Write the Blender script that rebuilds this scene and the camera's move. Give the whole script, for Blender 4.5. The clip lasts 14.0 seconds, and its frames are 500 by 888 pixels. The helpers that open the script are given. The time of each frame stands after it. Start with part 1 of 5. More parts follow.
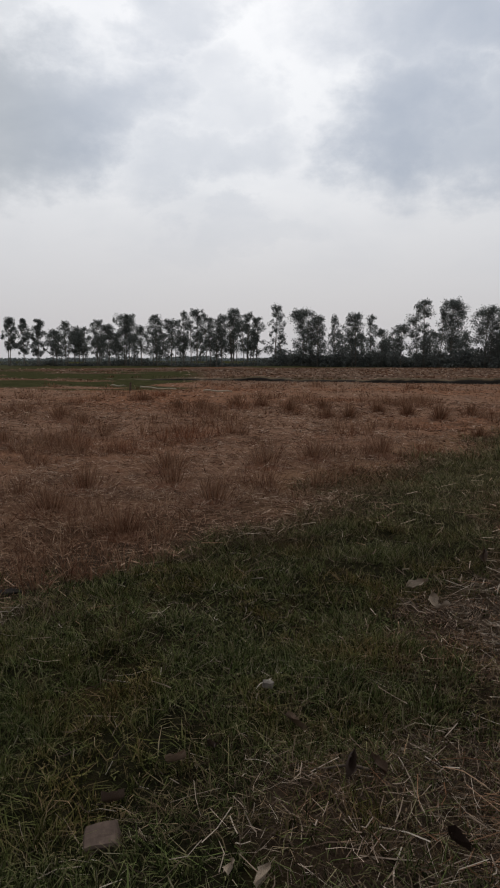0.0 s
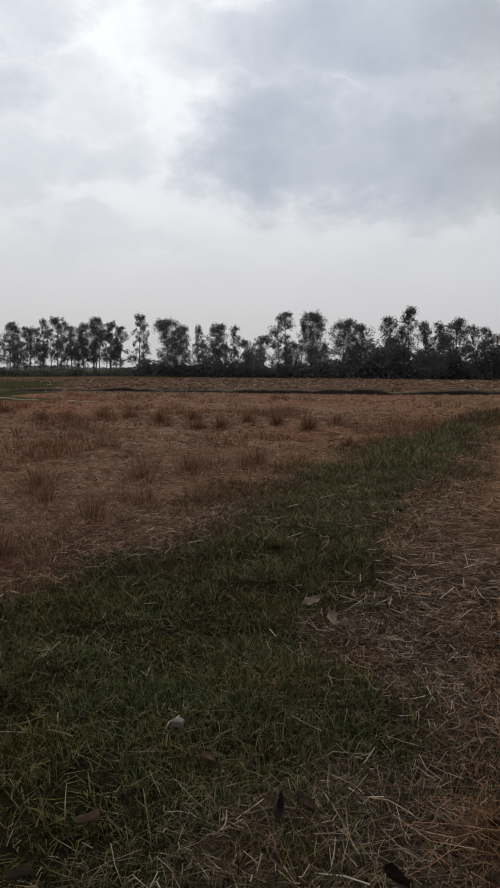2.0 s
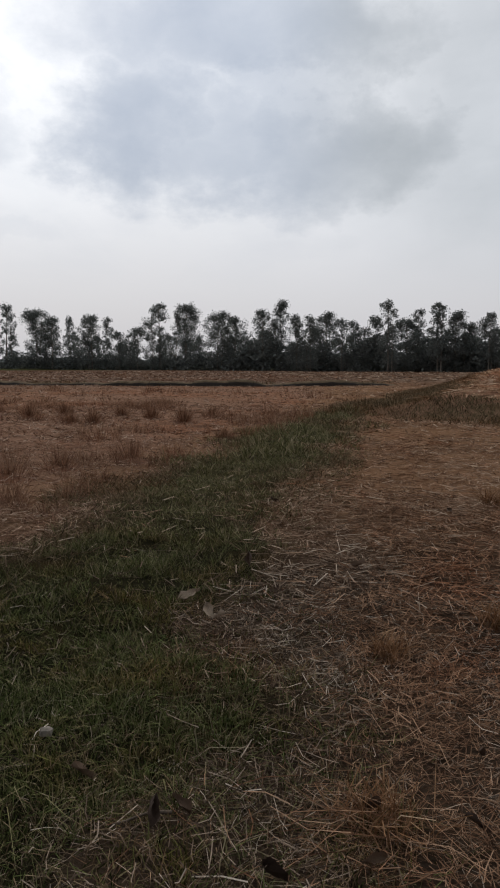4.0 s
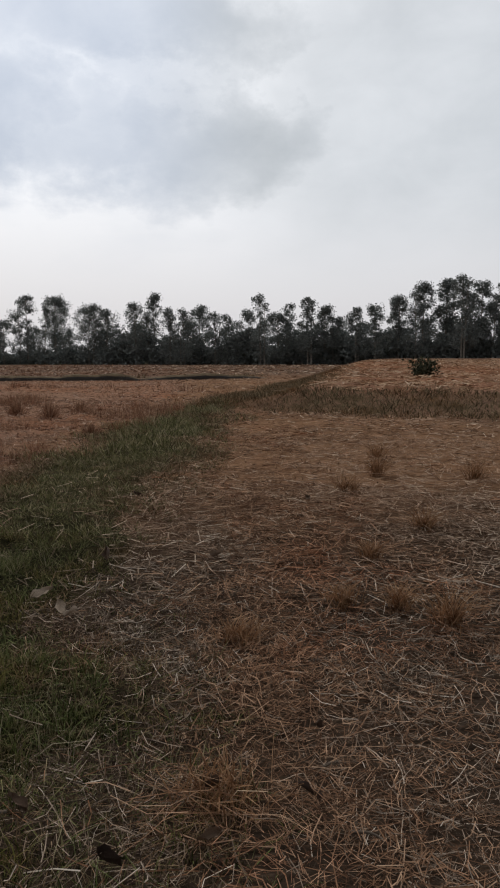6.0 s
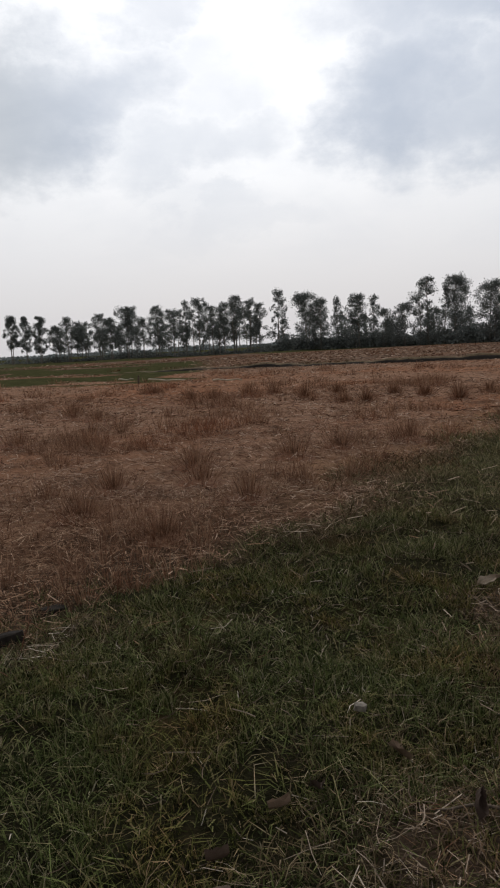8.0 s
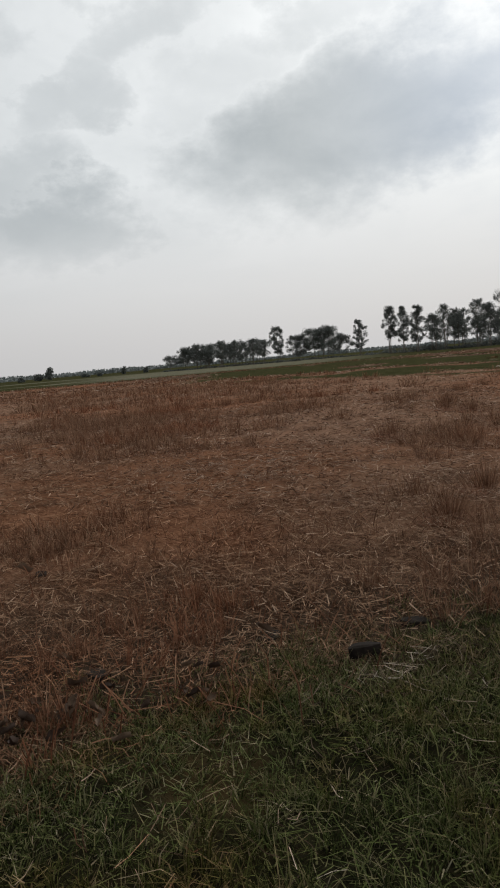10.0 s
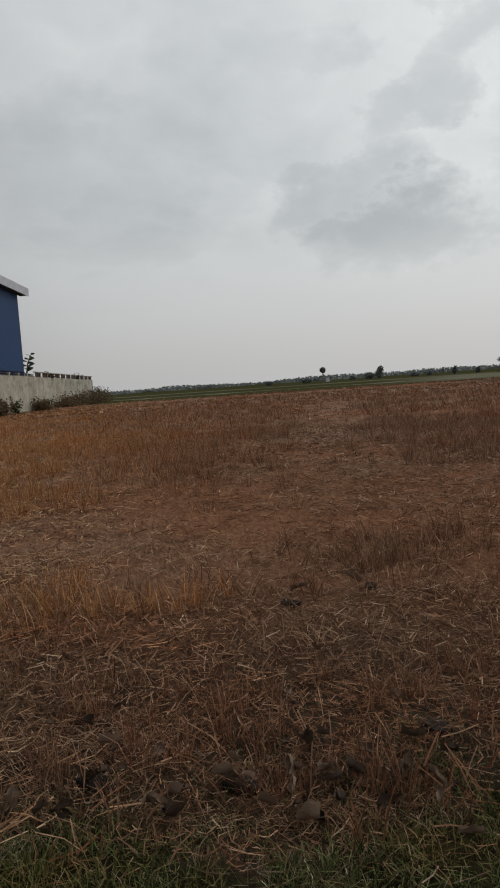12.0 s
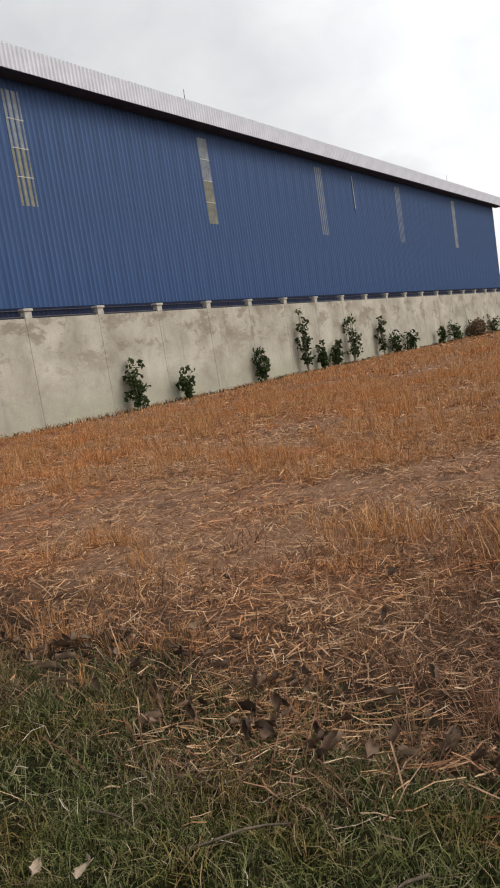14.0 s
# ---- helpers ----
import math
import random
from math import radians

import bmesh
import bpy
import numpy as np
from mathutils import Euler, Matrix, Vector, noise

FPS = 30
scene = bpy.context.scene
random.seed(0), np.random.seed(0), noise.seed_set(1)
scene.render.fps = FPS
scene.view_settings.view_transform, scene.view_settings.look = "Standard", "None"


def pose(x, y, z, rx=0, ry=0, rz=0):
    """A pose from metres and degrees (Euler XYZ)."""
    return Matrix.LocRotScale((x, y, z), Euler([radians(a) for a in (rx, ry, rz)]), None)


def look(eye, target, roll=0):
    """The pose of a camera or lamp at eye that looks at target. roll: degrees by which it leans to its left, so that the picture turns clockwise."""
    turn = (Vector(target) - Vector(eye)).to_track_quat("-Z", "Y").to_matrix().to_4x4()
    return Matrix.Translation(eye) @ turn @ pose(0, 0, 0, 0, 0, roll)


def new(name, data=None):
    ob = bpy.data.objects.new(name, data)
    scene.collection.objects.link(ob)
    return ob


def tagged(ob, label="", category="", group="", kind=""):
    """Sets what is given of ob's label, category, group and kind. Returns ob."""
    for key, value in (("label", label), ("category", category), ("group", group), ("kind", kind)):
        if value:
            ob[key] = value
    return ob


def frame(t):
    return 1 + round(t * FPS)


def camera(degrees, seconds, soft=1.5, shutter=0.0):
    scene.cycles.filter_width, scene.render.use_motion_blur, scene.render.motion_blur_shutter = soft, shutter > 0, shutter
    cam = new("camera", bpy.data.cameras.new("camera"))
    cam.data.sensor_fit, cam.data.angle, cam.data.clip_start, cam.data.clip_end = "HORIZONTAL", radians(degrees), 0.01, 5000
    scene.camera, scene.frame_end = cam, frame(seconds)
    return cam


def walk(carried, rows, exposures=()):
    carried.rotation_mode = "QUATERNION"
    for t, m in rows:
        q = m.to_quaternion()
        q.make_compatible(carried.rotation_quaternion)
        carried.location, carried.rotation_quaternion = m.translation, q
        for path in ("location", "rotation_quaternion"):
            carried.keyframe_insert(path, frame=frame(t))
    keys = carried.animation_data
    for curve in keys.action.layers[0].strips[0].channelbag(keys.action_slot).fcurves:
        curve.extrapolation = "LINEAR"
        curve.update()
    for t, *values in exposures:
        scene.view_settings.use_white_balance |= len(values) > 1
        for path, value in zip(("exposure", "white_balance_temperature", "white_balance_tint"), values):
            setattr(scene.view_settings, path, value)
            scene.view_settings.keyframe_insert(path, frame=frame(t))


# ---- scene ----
cam = camera(38.07, 14.0, soft=2.0, shutter=0.02)

# seconds, eye, yaw to the left of +y, pitch, roll
PATH = [
    (0, (0.529, -0.360, 1.276), 20.36, -6.61, -0.10),
    (0.5, (0.508, -0.428, 1.289), 16.60, -7.71, -3.32),
    (1, (0.437, -0.376, 1.292), 16.64, -7.14, -1.15),
    (1.5, (0.373, -0.319, 1.309), 13.39, -5.91, 0.89),
    (2, (0.348, -0.272, 1.307), 9.65, -5.84, 0.16),
    (2.5, (0.321, -0.240, 1.298), 7.30, -6.17, 0.36),
    (3, (0.320, -0.218, 1.294), 4.73, -6.34, 0.27),
    (3.5, (0.338, -0.201, 1.286), 1.58, -6.40, 0.16),
    (4, (0.362, -0.200, 1.292), -0.15, -6.41, 0.08),
    (4.2, (0.364, -0.215, 1.292), -0.99, -5.96, 0.17),
    (5.2, (0.430, -0.240, 1.291), -7.20, -6.40, 0.00),
    (5.9, (0.485, -0.252, 1.290), -10.00, -6.90, -0.15),
    (6.3, (0.494, -0.255, 1.290), -8.94, -7.19, -0.20),
    (6.5, (0.487, -0.256, 1.291), -7.54, -7.60, -0.36),
    (7, (0.431, -0.240, 1.296), -2.35, -7.59, 0.10),
    (7.5, (0.334, -0.205, 1.299), 4.62, -7.01, -0.60),
    (7.8, (0.273, -0.209, 1.300), 11.93, -7.20, -1.52),
    (8, (0.219, -0.204, 1.309), 20.92, -7.66, -3.06),
    (8.2, (0.181, -0.179, 1.299), 29.27, -7.90, -4.61),
    (8.5, (0.150, -0.130, 1.300), 38.00, -7.90, -5.20),
    (9.0, (0.105, -0.040, 1.308), 44.00, -7.40, -5.30),
    (9.6, (0.055, 0.060, 1.316), 47.60, -6.80, -5.10),
    (10.3, (-0.003, 0.127, 1.323), 52.31, -6.26, -4.98),
    (10.5, (-0.044, 0.116, 1.331), 54.39, -5.85, -5.21),
    (11, (-0.255, 0.099, 1.333), 62.38, -5.13, -4.95),
    (11.5, (-0.391, 0.106, 1.326), 67.91, -5.70, -4.31),
    (12, (-0.452, 0.244, 1.318), 75.34, -4.71, -3.90),
    (12.5, (-0.520, 0.401, 1.295), 80.19, -7.72, -2.88),
    (13, (-0.586, 0.486, 1.237), 82.87, -9.18, -2.81),
    (13.3, (-0.633, 0.477, 1.255), 87.58, -10.60, -4.10),
    (13.5, (-0.628, 0.434, 1.247), 96.14, -10.60, -5.40),
    (13.7, (-0.622, 0.398, 1.284), 106.24, -8.19, -7.68),
    (14, (-0.645, 0.380, 1.339), 112.65, -6.87, -8.99),
]


def aim(eye, yaw, pitch):
    a, b = radians(yaw), radians(pitch)
    return (eye[0] - math.sin(a) * math.cos(b), eye[1] + math.cos(a) * math.cos(b), eye[2] + math.sin(b))


walk(cam, [(t, look(eye, aim(eye, yaw, pitch), roll)) for t, eye, yaw, pitch, roll in PATH],
     exposures=[(0, -0.12, 6450, 10), (4.2, 0.05, 6400, 10), (6.5, 0.23, 6500, 10), (8.0, 0.14, 6500, 10), (10.5, 0.05, 6600, 7), (11.5, -0.08, 6600, 7), (12.0, -0.04, 6600, 7), (12.5, 0.12, 6600, 8), (13.0, 0.36, 6650, 8), (13.5, 0.46, 6650, 9), (14.0, 0.99, 6750, 10)])

# ---- sky, sun ----
SUN_AZ, SUN_EL = 20.0, 42.0


class Nodes:
    """Short forms to wire a node tree."""

    def __init__(self, tree):
        self.tree = tree
        tree.nodes.clear()

    def add(self, kind, ins=None, operation="", blend=""):
        n = self.tree.nodes.new(kind)
        if operation:
            n.operation = operation
        if blend:
            n.data_type, n.blend_type = "RGBA", blend
        for k, v in (ins or {}).items():
            if isinstance(v, bpy.types.NodeSocket):
                self.tree.links.new(v, n.inputs[k])
            else:
                n.inputs[k].default_value = v
        return n

    def math(self, op, a, b=0.0, c=0.0):
        return self.add("ShaderNodeMath", {0: a, 1: b, 2: c}, operation=op).outputs[0]

    def noise(self, vec, scale, detail=4.0, rough=0.55, warp=0.0):
        return self.add("ShaderNodeTexNoise", {"Vector": vec, "Scale": scale, "Detail": detail, "Roughness": rough, "Distortion": warp}).outputs[0]

    def smooth(self, v, a, b, lo=0.0, hi=1.0):
        n = self.tree.nodes.new("ShaderNodeMapRange")
        n.interpolation_type = "SMOOTHSTEP"
        self.tree.links.new(v, n.inputs[0])
        for k, w in zip((1, 2, 3, 4), (a, b, lo, hi)):
            n.inputs[k].default_value = w
        return n.outputs[0]

    def mix(self, f, a, b, blend="MIX"):
        return self.add("ShaderNodeMix", {0: f, 6: a, 7: b}, blend=blend).outputs[2]

    def ramp(self, v, stops):
        n = self.add("ShaderNodeValToRGB", {0: v})
        while len(n.color_ramp.elements) < len(stops):
            n.color_ramp.elements.new(0.5)
        for e, (p, c) in zip(n.color_ramp.elements, stops):
            e.position, e.color = p, (*c, 1)
        return n.outputs[0]

    def scaled(self, vec, s):
        return self.add("ShaderNodeMapping", {"Vector": vec, "Scale": s}).outputs[0]


def build_world():
    world = bpy.data.worlds.new("overcast_sky")
    world.use_nodes = True
    scene.world = world
    n = Nodes(world.node_tree)
    way = n.add("ShaderNodeTexCoord").outputs["Generated"]
    xyz = n.add("ShaderNodeSeparateXYZ", {0: way})
    x, y, z = xyz.outputs
    az = n.math("MULTIPLY", n.math("ARCTAN2", n.math("MULTIPLY", x, -1.0), y), 57.2958)
    el = n.math("MULTIPLY", n.math("ARCSINE", z), 57.2958)
    # cloud deck in perspective, and a puffier texture across the view
    over = n.math("ADD", n.math("MAXIMUM", z, 0.0), 0.16)
    deck = n.add("ShaderNodeCombineXYZ", {0: n.math("DIVIDE", x, over), 1: n.math("DIVIDE", y, over)}).outputs[0]
    dome = n.add("ShaderNodeCombineXYZ", {0: n.math("MULTIPLY", az, 0.1), 1: n.math("MULTIPLY", el, 0.15), 2: n.math("MULTIPLY", az, 0.02)}).outputs[0]
    coarse = n.noise(deck, 0.9, 5, 0.5, 0.4)
    fine = n.math("ADD", n.math("MULTIPLY", n.noise(dome, 1.5, 6, 0.55, 0.3), 0.7), n.math("MULTIPLY", n.noise(deck, 2.6, 5, 0.55, 0.4), 0.3))
    warp_a = n.math("MULTIPLY", n.math("SUBTRACT", n.noise(dome, 1.1, 6, 0.62), 0.5), 18.0)
    warp_e = n.math("MULTIPLY", n.math("SUBTRACT", n.noise(n.add("ShaderNodeMapping", {"Vector": dome, "Location": (7.3, 2.1, 4.4)}).outputs[0], 1.3, 6, 0.62), 0.5), 11.0)
    wa, we = n.math("ADD", az, warp_a), n.math("ADD", el, warp_e)
    # the large grey banks: azimuth, elevation, half width, half height, tilt, depth
    banks = [
        (39.5, 16.6, 11.5, 4.4, 0.20, 0.85), (61, 19.6, 4.5, 2.6, 0.5, 0.5), (55.5, 24, 5, 2.6, 0.3, 0.5), (42, 23.6, 6, 1.8, 0.1, 0.45), (50, 20.5, 5, 2.0, 0.3, 0.3),
        (63, 10.8, 5.6, 2.6, 0.10, 0.85), (66.5, 13.6, 6, 2.4, 0.3, 0.6), (72.5, 24, 5, 2.8, 0.0, 0.45), (83, 15.2, 6, 5, 0.0, 0.5), (90, 16.5, 7, 6, 0.0, 0.5), (76, 15.5, 5, 4, 0.3, 0.4),
        (0, 23.0, 13, 3.6, -0.02, 0.85), (8.5, 17.6, 6.0, 4.2, 0.05, 0.85), (-7, 15.6, 9, 4.0, -0.03, 0.8), (2, 15.6, 6, 3.2, 0.0, 0.72), (-4, 19.5, 7, 2.4, 0.1, 0.6),
        (24.6, 24.2, 4, 2.0, 0.0, 0.5), (22.6, 19.0, 3, 2.0, 0.0, 0.3), (24, 14.6, 5.5, 2.2, 0.1, 0.4), (20.5, 9.2, 6, 1.3, 0.0, 0.3),
    ]
    grey = None
    for a0, e0, ha, he, tilt, deep in banks:
        da = n.math("DIVIDE", n.math("SUBTRACT", wa, a0), ha)
        de = n.math("ADD", n.math("DIVIDE", n.math("SUBTRACT", we, e0), he), n.math("MULTIPLY", da, tilt * ha / he))
        r2 = n.math("ADD", n.math("MULTIPLY", da, da), n.math("MULTIPLY", de, de))
        m = n.math("MULTIPLY", n.smooth(r2, 2.7, -0.1), deep)
        grey = m if grey is None else n.math("MAXIMUM", grey, m)
    beyond = n.smooth(el, 26, 40)
    loose = n.math("MULTIPLY", n.smooth(coarse, 0.42, 0.66), n.math("ADD", n.smooth(az, 58, 78, 0.22, 0.55), n.math("MULTIPLY", beyond, 0.45)))
    grey = n.math("MAXIMUM", grey, loose)
    dull = n.math("MAXIMUM", n.smooth(az, 52, 78, 0.0, 0.30), n.smooth(az, -4, -16, 0.0, 0.5))
    grey = n.math("MAXIMUM", grey, dull)
    grey = n.math("ADD", grey, n.math("MULTIPLY", n.math("SUBTRACT", fine, 0.5), 0.7))
    high = n.smooth(el, 3, 14)
    grey = n.math("MULTIPLY", n.math("MAXIMUM", grey, 0.0), high)
    bright = n.mix(n.smooth(el, 0, 16), (0.64, 0.63, 0.65, 1), (0.84, 0.86, 0.89, 1))
    cloud = n.mix(grey, bright, n.mix(n.math("MAXIMUM", n.smooth(az, 28, 46), n.smooth(az, 0, -12)), (0.37, 0.43, 0.525, 1), (0.385, 0.42, 0.45, 1)))
    # brighter round the veiled sun, duller away from it and overhead
    sun = Vector((-math.sin(radians(SUN_AZ)) * math.cos(radians(SUN_EL)), math.cos(radians(SUN_AZ)) * math.cos(radians(SUN_EL)), math.sin(radians(SUN_EL))))
    dot = n.add("ShaderNodeVectorMath", {0: way, 1: tuple(sun)}, operation="DOT_PRODUCT").outputs["Value"]
    glow = n.math("MULTIPLY", n.smooth(dot, 0.8, 1.0), 0.22)
    side = n.smooth(dot, -0.5, 0.9, 0.5, 0.97)
    zenith = n.smooth(el, 28, 75, 1.0, 0.6)
    amount = n.math("MULTIPLY", n.math("ADD", n.math("MULTIPLY", side, zenith), glow), n.smooth(az, 84, 112, 1.0, 0.74))
    cloud = n.mix(1.0, cloud, n.add("ShaderNodeCombineColor", {0: amount, 1: amount, 2: amount}).outputs[0], "MULTIPLY")
    sky = n.add("ShaderNodeTexSky")
    sky.sky_type, sky.sun_disc, sky.dust_density = "NISHITA", False, 4.0
    sky.sun_elevation, sky.sun_rotation = radians(SUN_EL), radians(-SUN_AZ)
    clear = n.mix(1.0, sky.outputs[0], (0.1, 0.1, 0.1, 1), "MULTIPLY")
    out = n.mix(0.94, clear, cloud)
    back = n.add("ShaderNodeBackground", {"Color": out, "Strength": 1.0})
    n.add("ShaderNodeOutputWorld", {"Surface": back.outputs[0]})


build_world()
lamp = bpy.data.lights.new("sun", "SUN")
lamp.energy, lamp.angle, lamp.color = 0.7, radians(25), (1.0, 0.95, 0.88)
sun_ob = new("sun", lamp)
sun_ob.matrix_world = look((0, 0, 60), (0 + math.sin(radians(SUN_AZ)) * 60, -math.cos(radians(SUN_AZ)) * 60, 60 - math.tan(radians(SUN_EL)) * 60))

# ---- materials ----


def material(name, build, rough=0.9, spec=0.2, bump=0.0, translucent=0.0):
    """A node material; build(n, coord) returns the colour socket and, if wanted, a height socket."""
    m = bpy.data.materials.new(name)
    m.use_nodes = True
    n = Nodes(m.node_tree)
    coord = n.add("ShaderNodeTexCoord").outputs["Object"]
    colour, height = build(n, coord)
    ins = {"Base Color": colour, "Roughness": rough, "Specular IOR Level": spec}
    if height is not None and bump:
        ins["Normal"] = n.add("ShaderNodeBump", {"Height": height, "Strength": 0.6, "Distance": bump}).outputs[0]
    surf = n.add("ShaderNodeBsdfPrincipled", ins).outputs[0]
    if translucent:
        t = n.add("ShaderNodeBsdfTranslucent", {"Color": colour}).outputs[0]
        surf = n.add("ShaderNodeMixShader", {0: translucent, 1: surf, 2: t}).outputs[0]
    n.add("ShaderNodeOutputMaterial", {"Surface": surf})
    return m


def island(n):
    return n.add("ShaderNodeNewGeometry").outputs["Random Per Island"]


def strands(name, stops, patch=None, scale=0.6, translucent=0.25, rough=0.75, beyond=None, much=0.85):
    """Blades and stalks: a colour for each, and wide patches where another tone prevails."""
    def build(n, co):
        c = n.ramp(island(n), stops)
        if patch:
            c = n.mix(n.smooth(n.noise(co, scale, 3, 0.6), 0.46, 0.68, 0.0, 0.9), c, (*patch, 1), "MULTIPLY")
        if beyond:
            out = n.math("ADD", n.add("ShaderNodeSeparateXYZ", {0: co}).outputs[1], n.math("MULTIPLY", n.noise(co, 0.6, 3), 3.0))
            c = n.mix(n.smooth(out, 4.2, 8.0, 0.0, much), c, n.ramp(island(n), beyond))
        v = n.noise(co, 25.0, 2, 0.5)
        return n.mix(0.5, c, n.ramp(v, [(0.3, (0.4, 0.4, 0.4)), (0.7, (1.3, 1.3, 1.3))]), "MULTIPLY"), None
    return material(name, build, rough, 0.03, 0, translucent)


def plain(name, colour, spread=0.25, scale=6.0, rough=0.8, spec=0.2, bump=0.0):
    def build(n, co):
        v = n.noise(co, scale, 5, 0.6)
        lo, hi = [c * (1 - spread) for c in colour], [min(1, c * (1 + spread)) for c in colour]
        return n.ramp(v, [(0.3, lo), (0.7, hi)]), v
    return material(name, build, rough, spec, bump)


def ground_look(n, co):
    cover = n.add("ShaderNodeAttribute")
    cover.attribute_name = "cover"
    zone = n.add("ShaderNodeSeparateColor", {0: cover.outputs["Color"]})
    grass, litter, green = zone.outputs
    damp = n.math("SUBTRACT", 1.0, cover.outputs["Alpha"])
    big, mid, small = n.noise(co, 0.12, 4), n.noise(co, 1.3, 5, 0.65), n.noise(co, 14.0, 5, 0.7)
    soil = n.ramp(small, [(0.3, (0.020, 0.014, 0.011)), (0.7, (0.070, 0.045, 0.032))])
    straw_v = n.noise(n.scaled(co, (3.0, 14.0, 6.0)), 3.0, 5, 0.7, 0.6)
    straw = n.ramp(straw_v, [(0.3, (0.12, 0.066, 0.042)), (0.55, (0.27, 0.16, 0.105)), (0.75, (0.42, 0.275, 0.19))])
    field = n.mix(n.smooth(mid, 0.22, 0.5), soil, straw)
    field = n.mix(n.smooth(big, 0.42, 0.62, 0.0, 0.8), field, (0.95, 0.74, 0.62, 1), "MULTIPLY")
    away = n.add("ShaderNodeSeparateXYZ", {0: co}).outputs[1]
    # field lighter from 5 m out, darker and less red beyond 36 m
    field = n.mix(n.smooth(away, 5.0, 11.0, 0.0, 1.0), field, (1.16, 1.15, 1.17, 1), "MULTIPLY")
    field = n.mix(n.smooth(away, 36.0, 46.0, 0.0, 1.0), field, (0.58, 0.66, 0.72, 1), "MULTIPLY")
    # mat and turf are coloured dark so gaps between strands read as shaded
    mat = n.ramp(straw_v, [(0.3, (0.022, 0.015, 0.011)), (0.55, (0.066, 0.046, 0.032)), (0.75, (0.15, 0.106, 0.072))])
    mat = n.mix(n.smooth(mid, 0.45, 0.65, 0.0, 0.5), mat, (0.070, 0.043, 0.027, 1))
    dry = n.ramp(straw_v, [(0.3, (0.10, 0.055, 0.031)), (0.55, (0.28, 0.158, 0.091)), (0.75, (0.44, 0.275, 0.168))])
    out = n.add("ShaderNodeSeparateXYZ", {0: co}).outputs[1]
    # mat turns lighter and more orange from 3.5 m out
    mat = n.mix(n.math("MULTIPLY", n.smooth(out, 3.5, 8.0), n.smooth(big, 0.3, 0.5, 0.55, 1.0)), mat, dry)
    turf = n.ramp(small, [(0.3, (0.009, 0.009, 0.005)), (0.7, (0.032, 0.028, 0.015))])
    # turf turns lighter and browner from 4 m out
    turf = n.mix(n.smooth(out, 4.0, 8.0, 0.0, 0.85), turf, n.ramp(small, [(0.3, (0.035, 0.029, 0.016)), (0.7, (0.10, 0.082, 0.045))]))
    turf = n.mix(n.smooth(mid, 0.5, 0.68, 0.0, 0.6), turf, (0.08, 0.052, 0.024, 1))
    lush = n.ramp(mid, [(0.3, (0.034, 0.038, 0.016)), (0.7, (0.088, 0.080, 0.038))])
    edge = n.math("MULTIPLY", n.math("SUBTRACT", mid, 0.5), 0.5)
    c = n.mix(litter, field, mat)
    c = n.mix(n.smooth(n.math("ADD", green, edge), 0.35, 0.65), c, lush)
    track = n.add("ShaderNodeAttribute")
    track.attribute_name = "track"
    c = n.mix(track.outputs["Fac"], c, n.ramp(mid, [(0.3, (0.20, 0.185, 0.135)), (0.7, (0.33, 0.31, 0.23))]))
    c = n.mix(n.smooth(n.math("ADD", grass, edge), 0.35, 0.65), c, turf)
    c = n.mix(damp, c, n.ramp(small, [(0.3, (0.010, 0.008, 0.006)), (0.7, (0.034, 0.026, 0.018))]))
    return c, n.math("ADD", small, straw_v)


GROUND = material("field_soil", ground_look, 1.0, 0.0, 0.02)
GRASS = strands("grass_blade", [(0.0, (0.009, 0.011, 0.004)), (0.34, (0.052, 0.065, 0.020)), (0.60, (0.188, 0.222, 0.075)), (0.76, (0.221, 0.211, 0.095)), (0.93, (0.270, 0.226, 0.120)), (1.0, (0.46, 0.40, 0.27))], (1.15, 0.82, 0.68), 1.9, 0.12, 0.75,
                [(0.0, (0.060, 0.056, 0.027)), (0.4, (0.172, 0.162, 0.073)), (0.75, (0.30, 0.262, 0.138)), (1.0, (0.52, 0.43, 0.28))], 0.75)
FACE_GRASS = strands("bank_face_grass", [(0.0, (0.040, 0.034, 0.019)), (0.45, (0.125, 0.101, 0.056)), (0.8, (0.22, 0.172, 0.097)), (1.0, (0.36, 0.27, 0.165))], (1.2, 0.85, 0.7), 0.7, 0.10)
BANK_GRASS = strands("dry_bank_grass", [(0.0, (0.05, 0.038, 0.020)), (0.4, (0.135, 0.098, 0.054)), (0.75, (0.24, 0.172, 0.10)), (1.0, (0.40, 0.30, 0.19))], (1.2, 0.86, 0.75), 0.5, 0.10)
STUBBLE = strands("rice_stubble", [(0.0, (0.119, 0.059, 0.036)), (0.4, (0.243, 0.128, 0.080)), (0.8, (0.389, 0.230, 0.144)), (1.0, (0.540, 0.374, 0.251))], (1.05, 0.80, 0.70), 0.35, 0.2)
GOLDEN = strands("golden_stubble", [(0.0, (0.223, 0.098, 0.038)), (0.5, (0.525, 0.259, 0.106)), (0.85, (0.698, 0.391, 0.183)), (1.0, (0.769, 0.509, 0.305))], (1.06, 0.82, 0.66), 0.35, 0.15)
STRAW = strands("field_straw", [(0.0, (0.066, 0.034, 0.021)), (0.38, (0.201, 0.106, 0.062)), (0.70, (0.350, 0.206, 0.127)), (0.92, (0.466, 0.299, 0.191)), (1.0, (0.636, 0.451, 0.319))], (1.06, 0.81, 0.68), 0.5, 0.06, 0.75,
                [(0.0, (0.085, 0.046, 0.031)), (0.4, (0.235, 0.132, 0.087)), (0.75, (0.37, 0.232, 0.155)), (1.0, (0.62, 0.47, 0.36))])
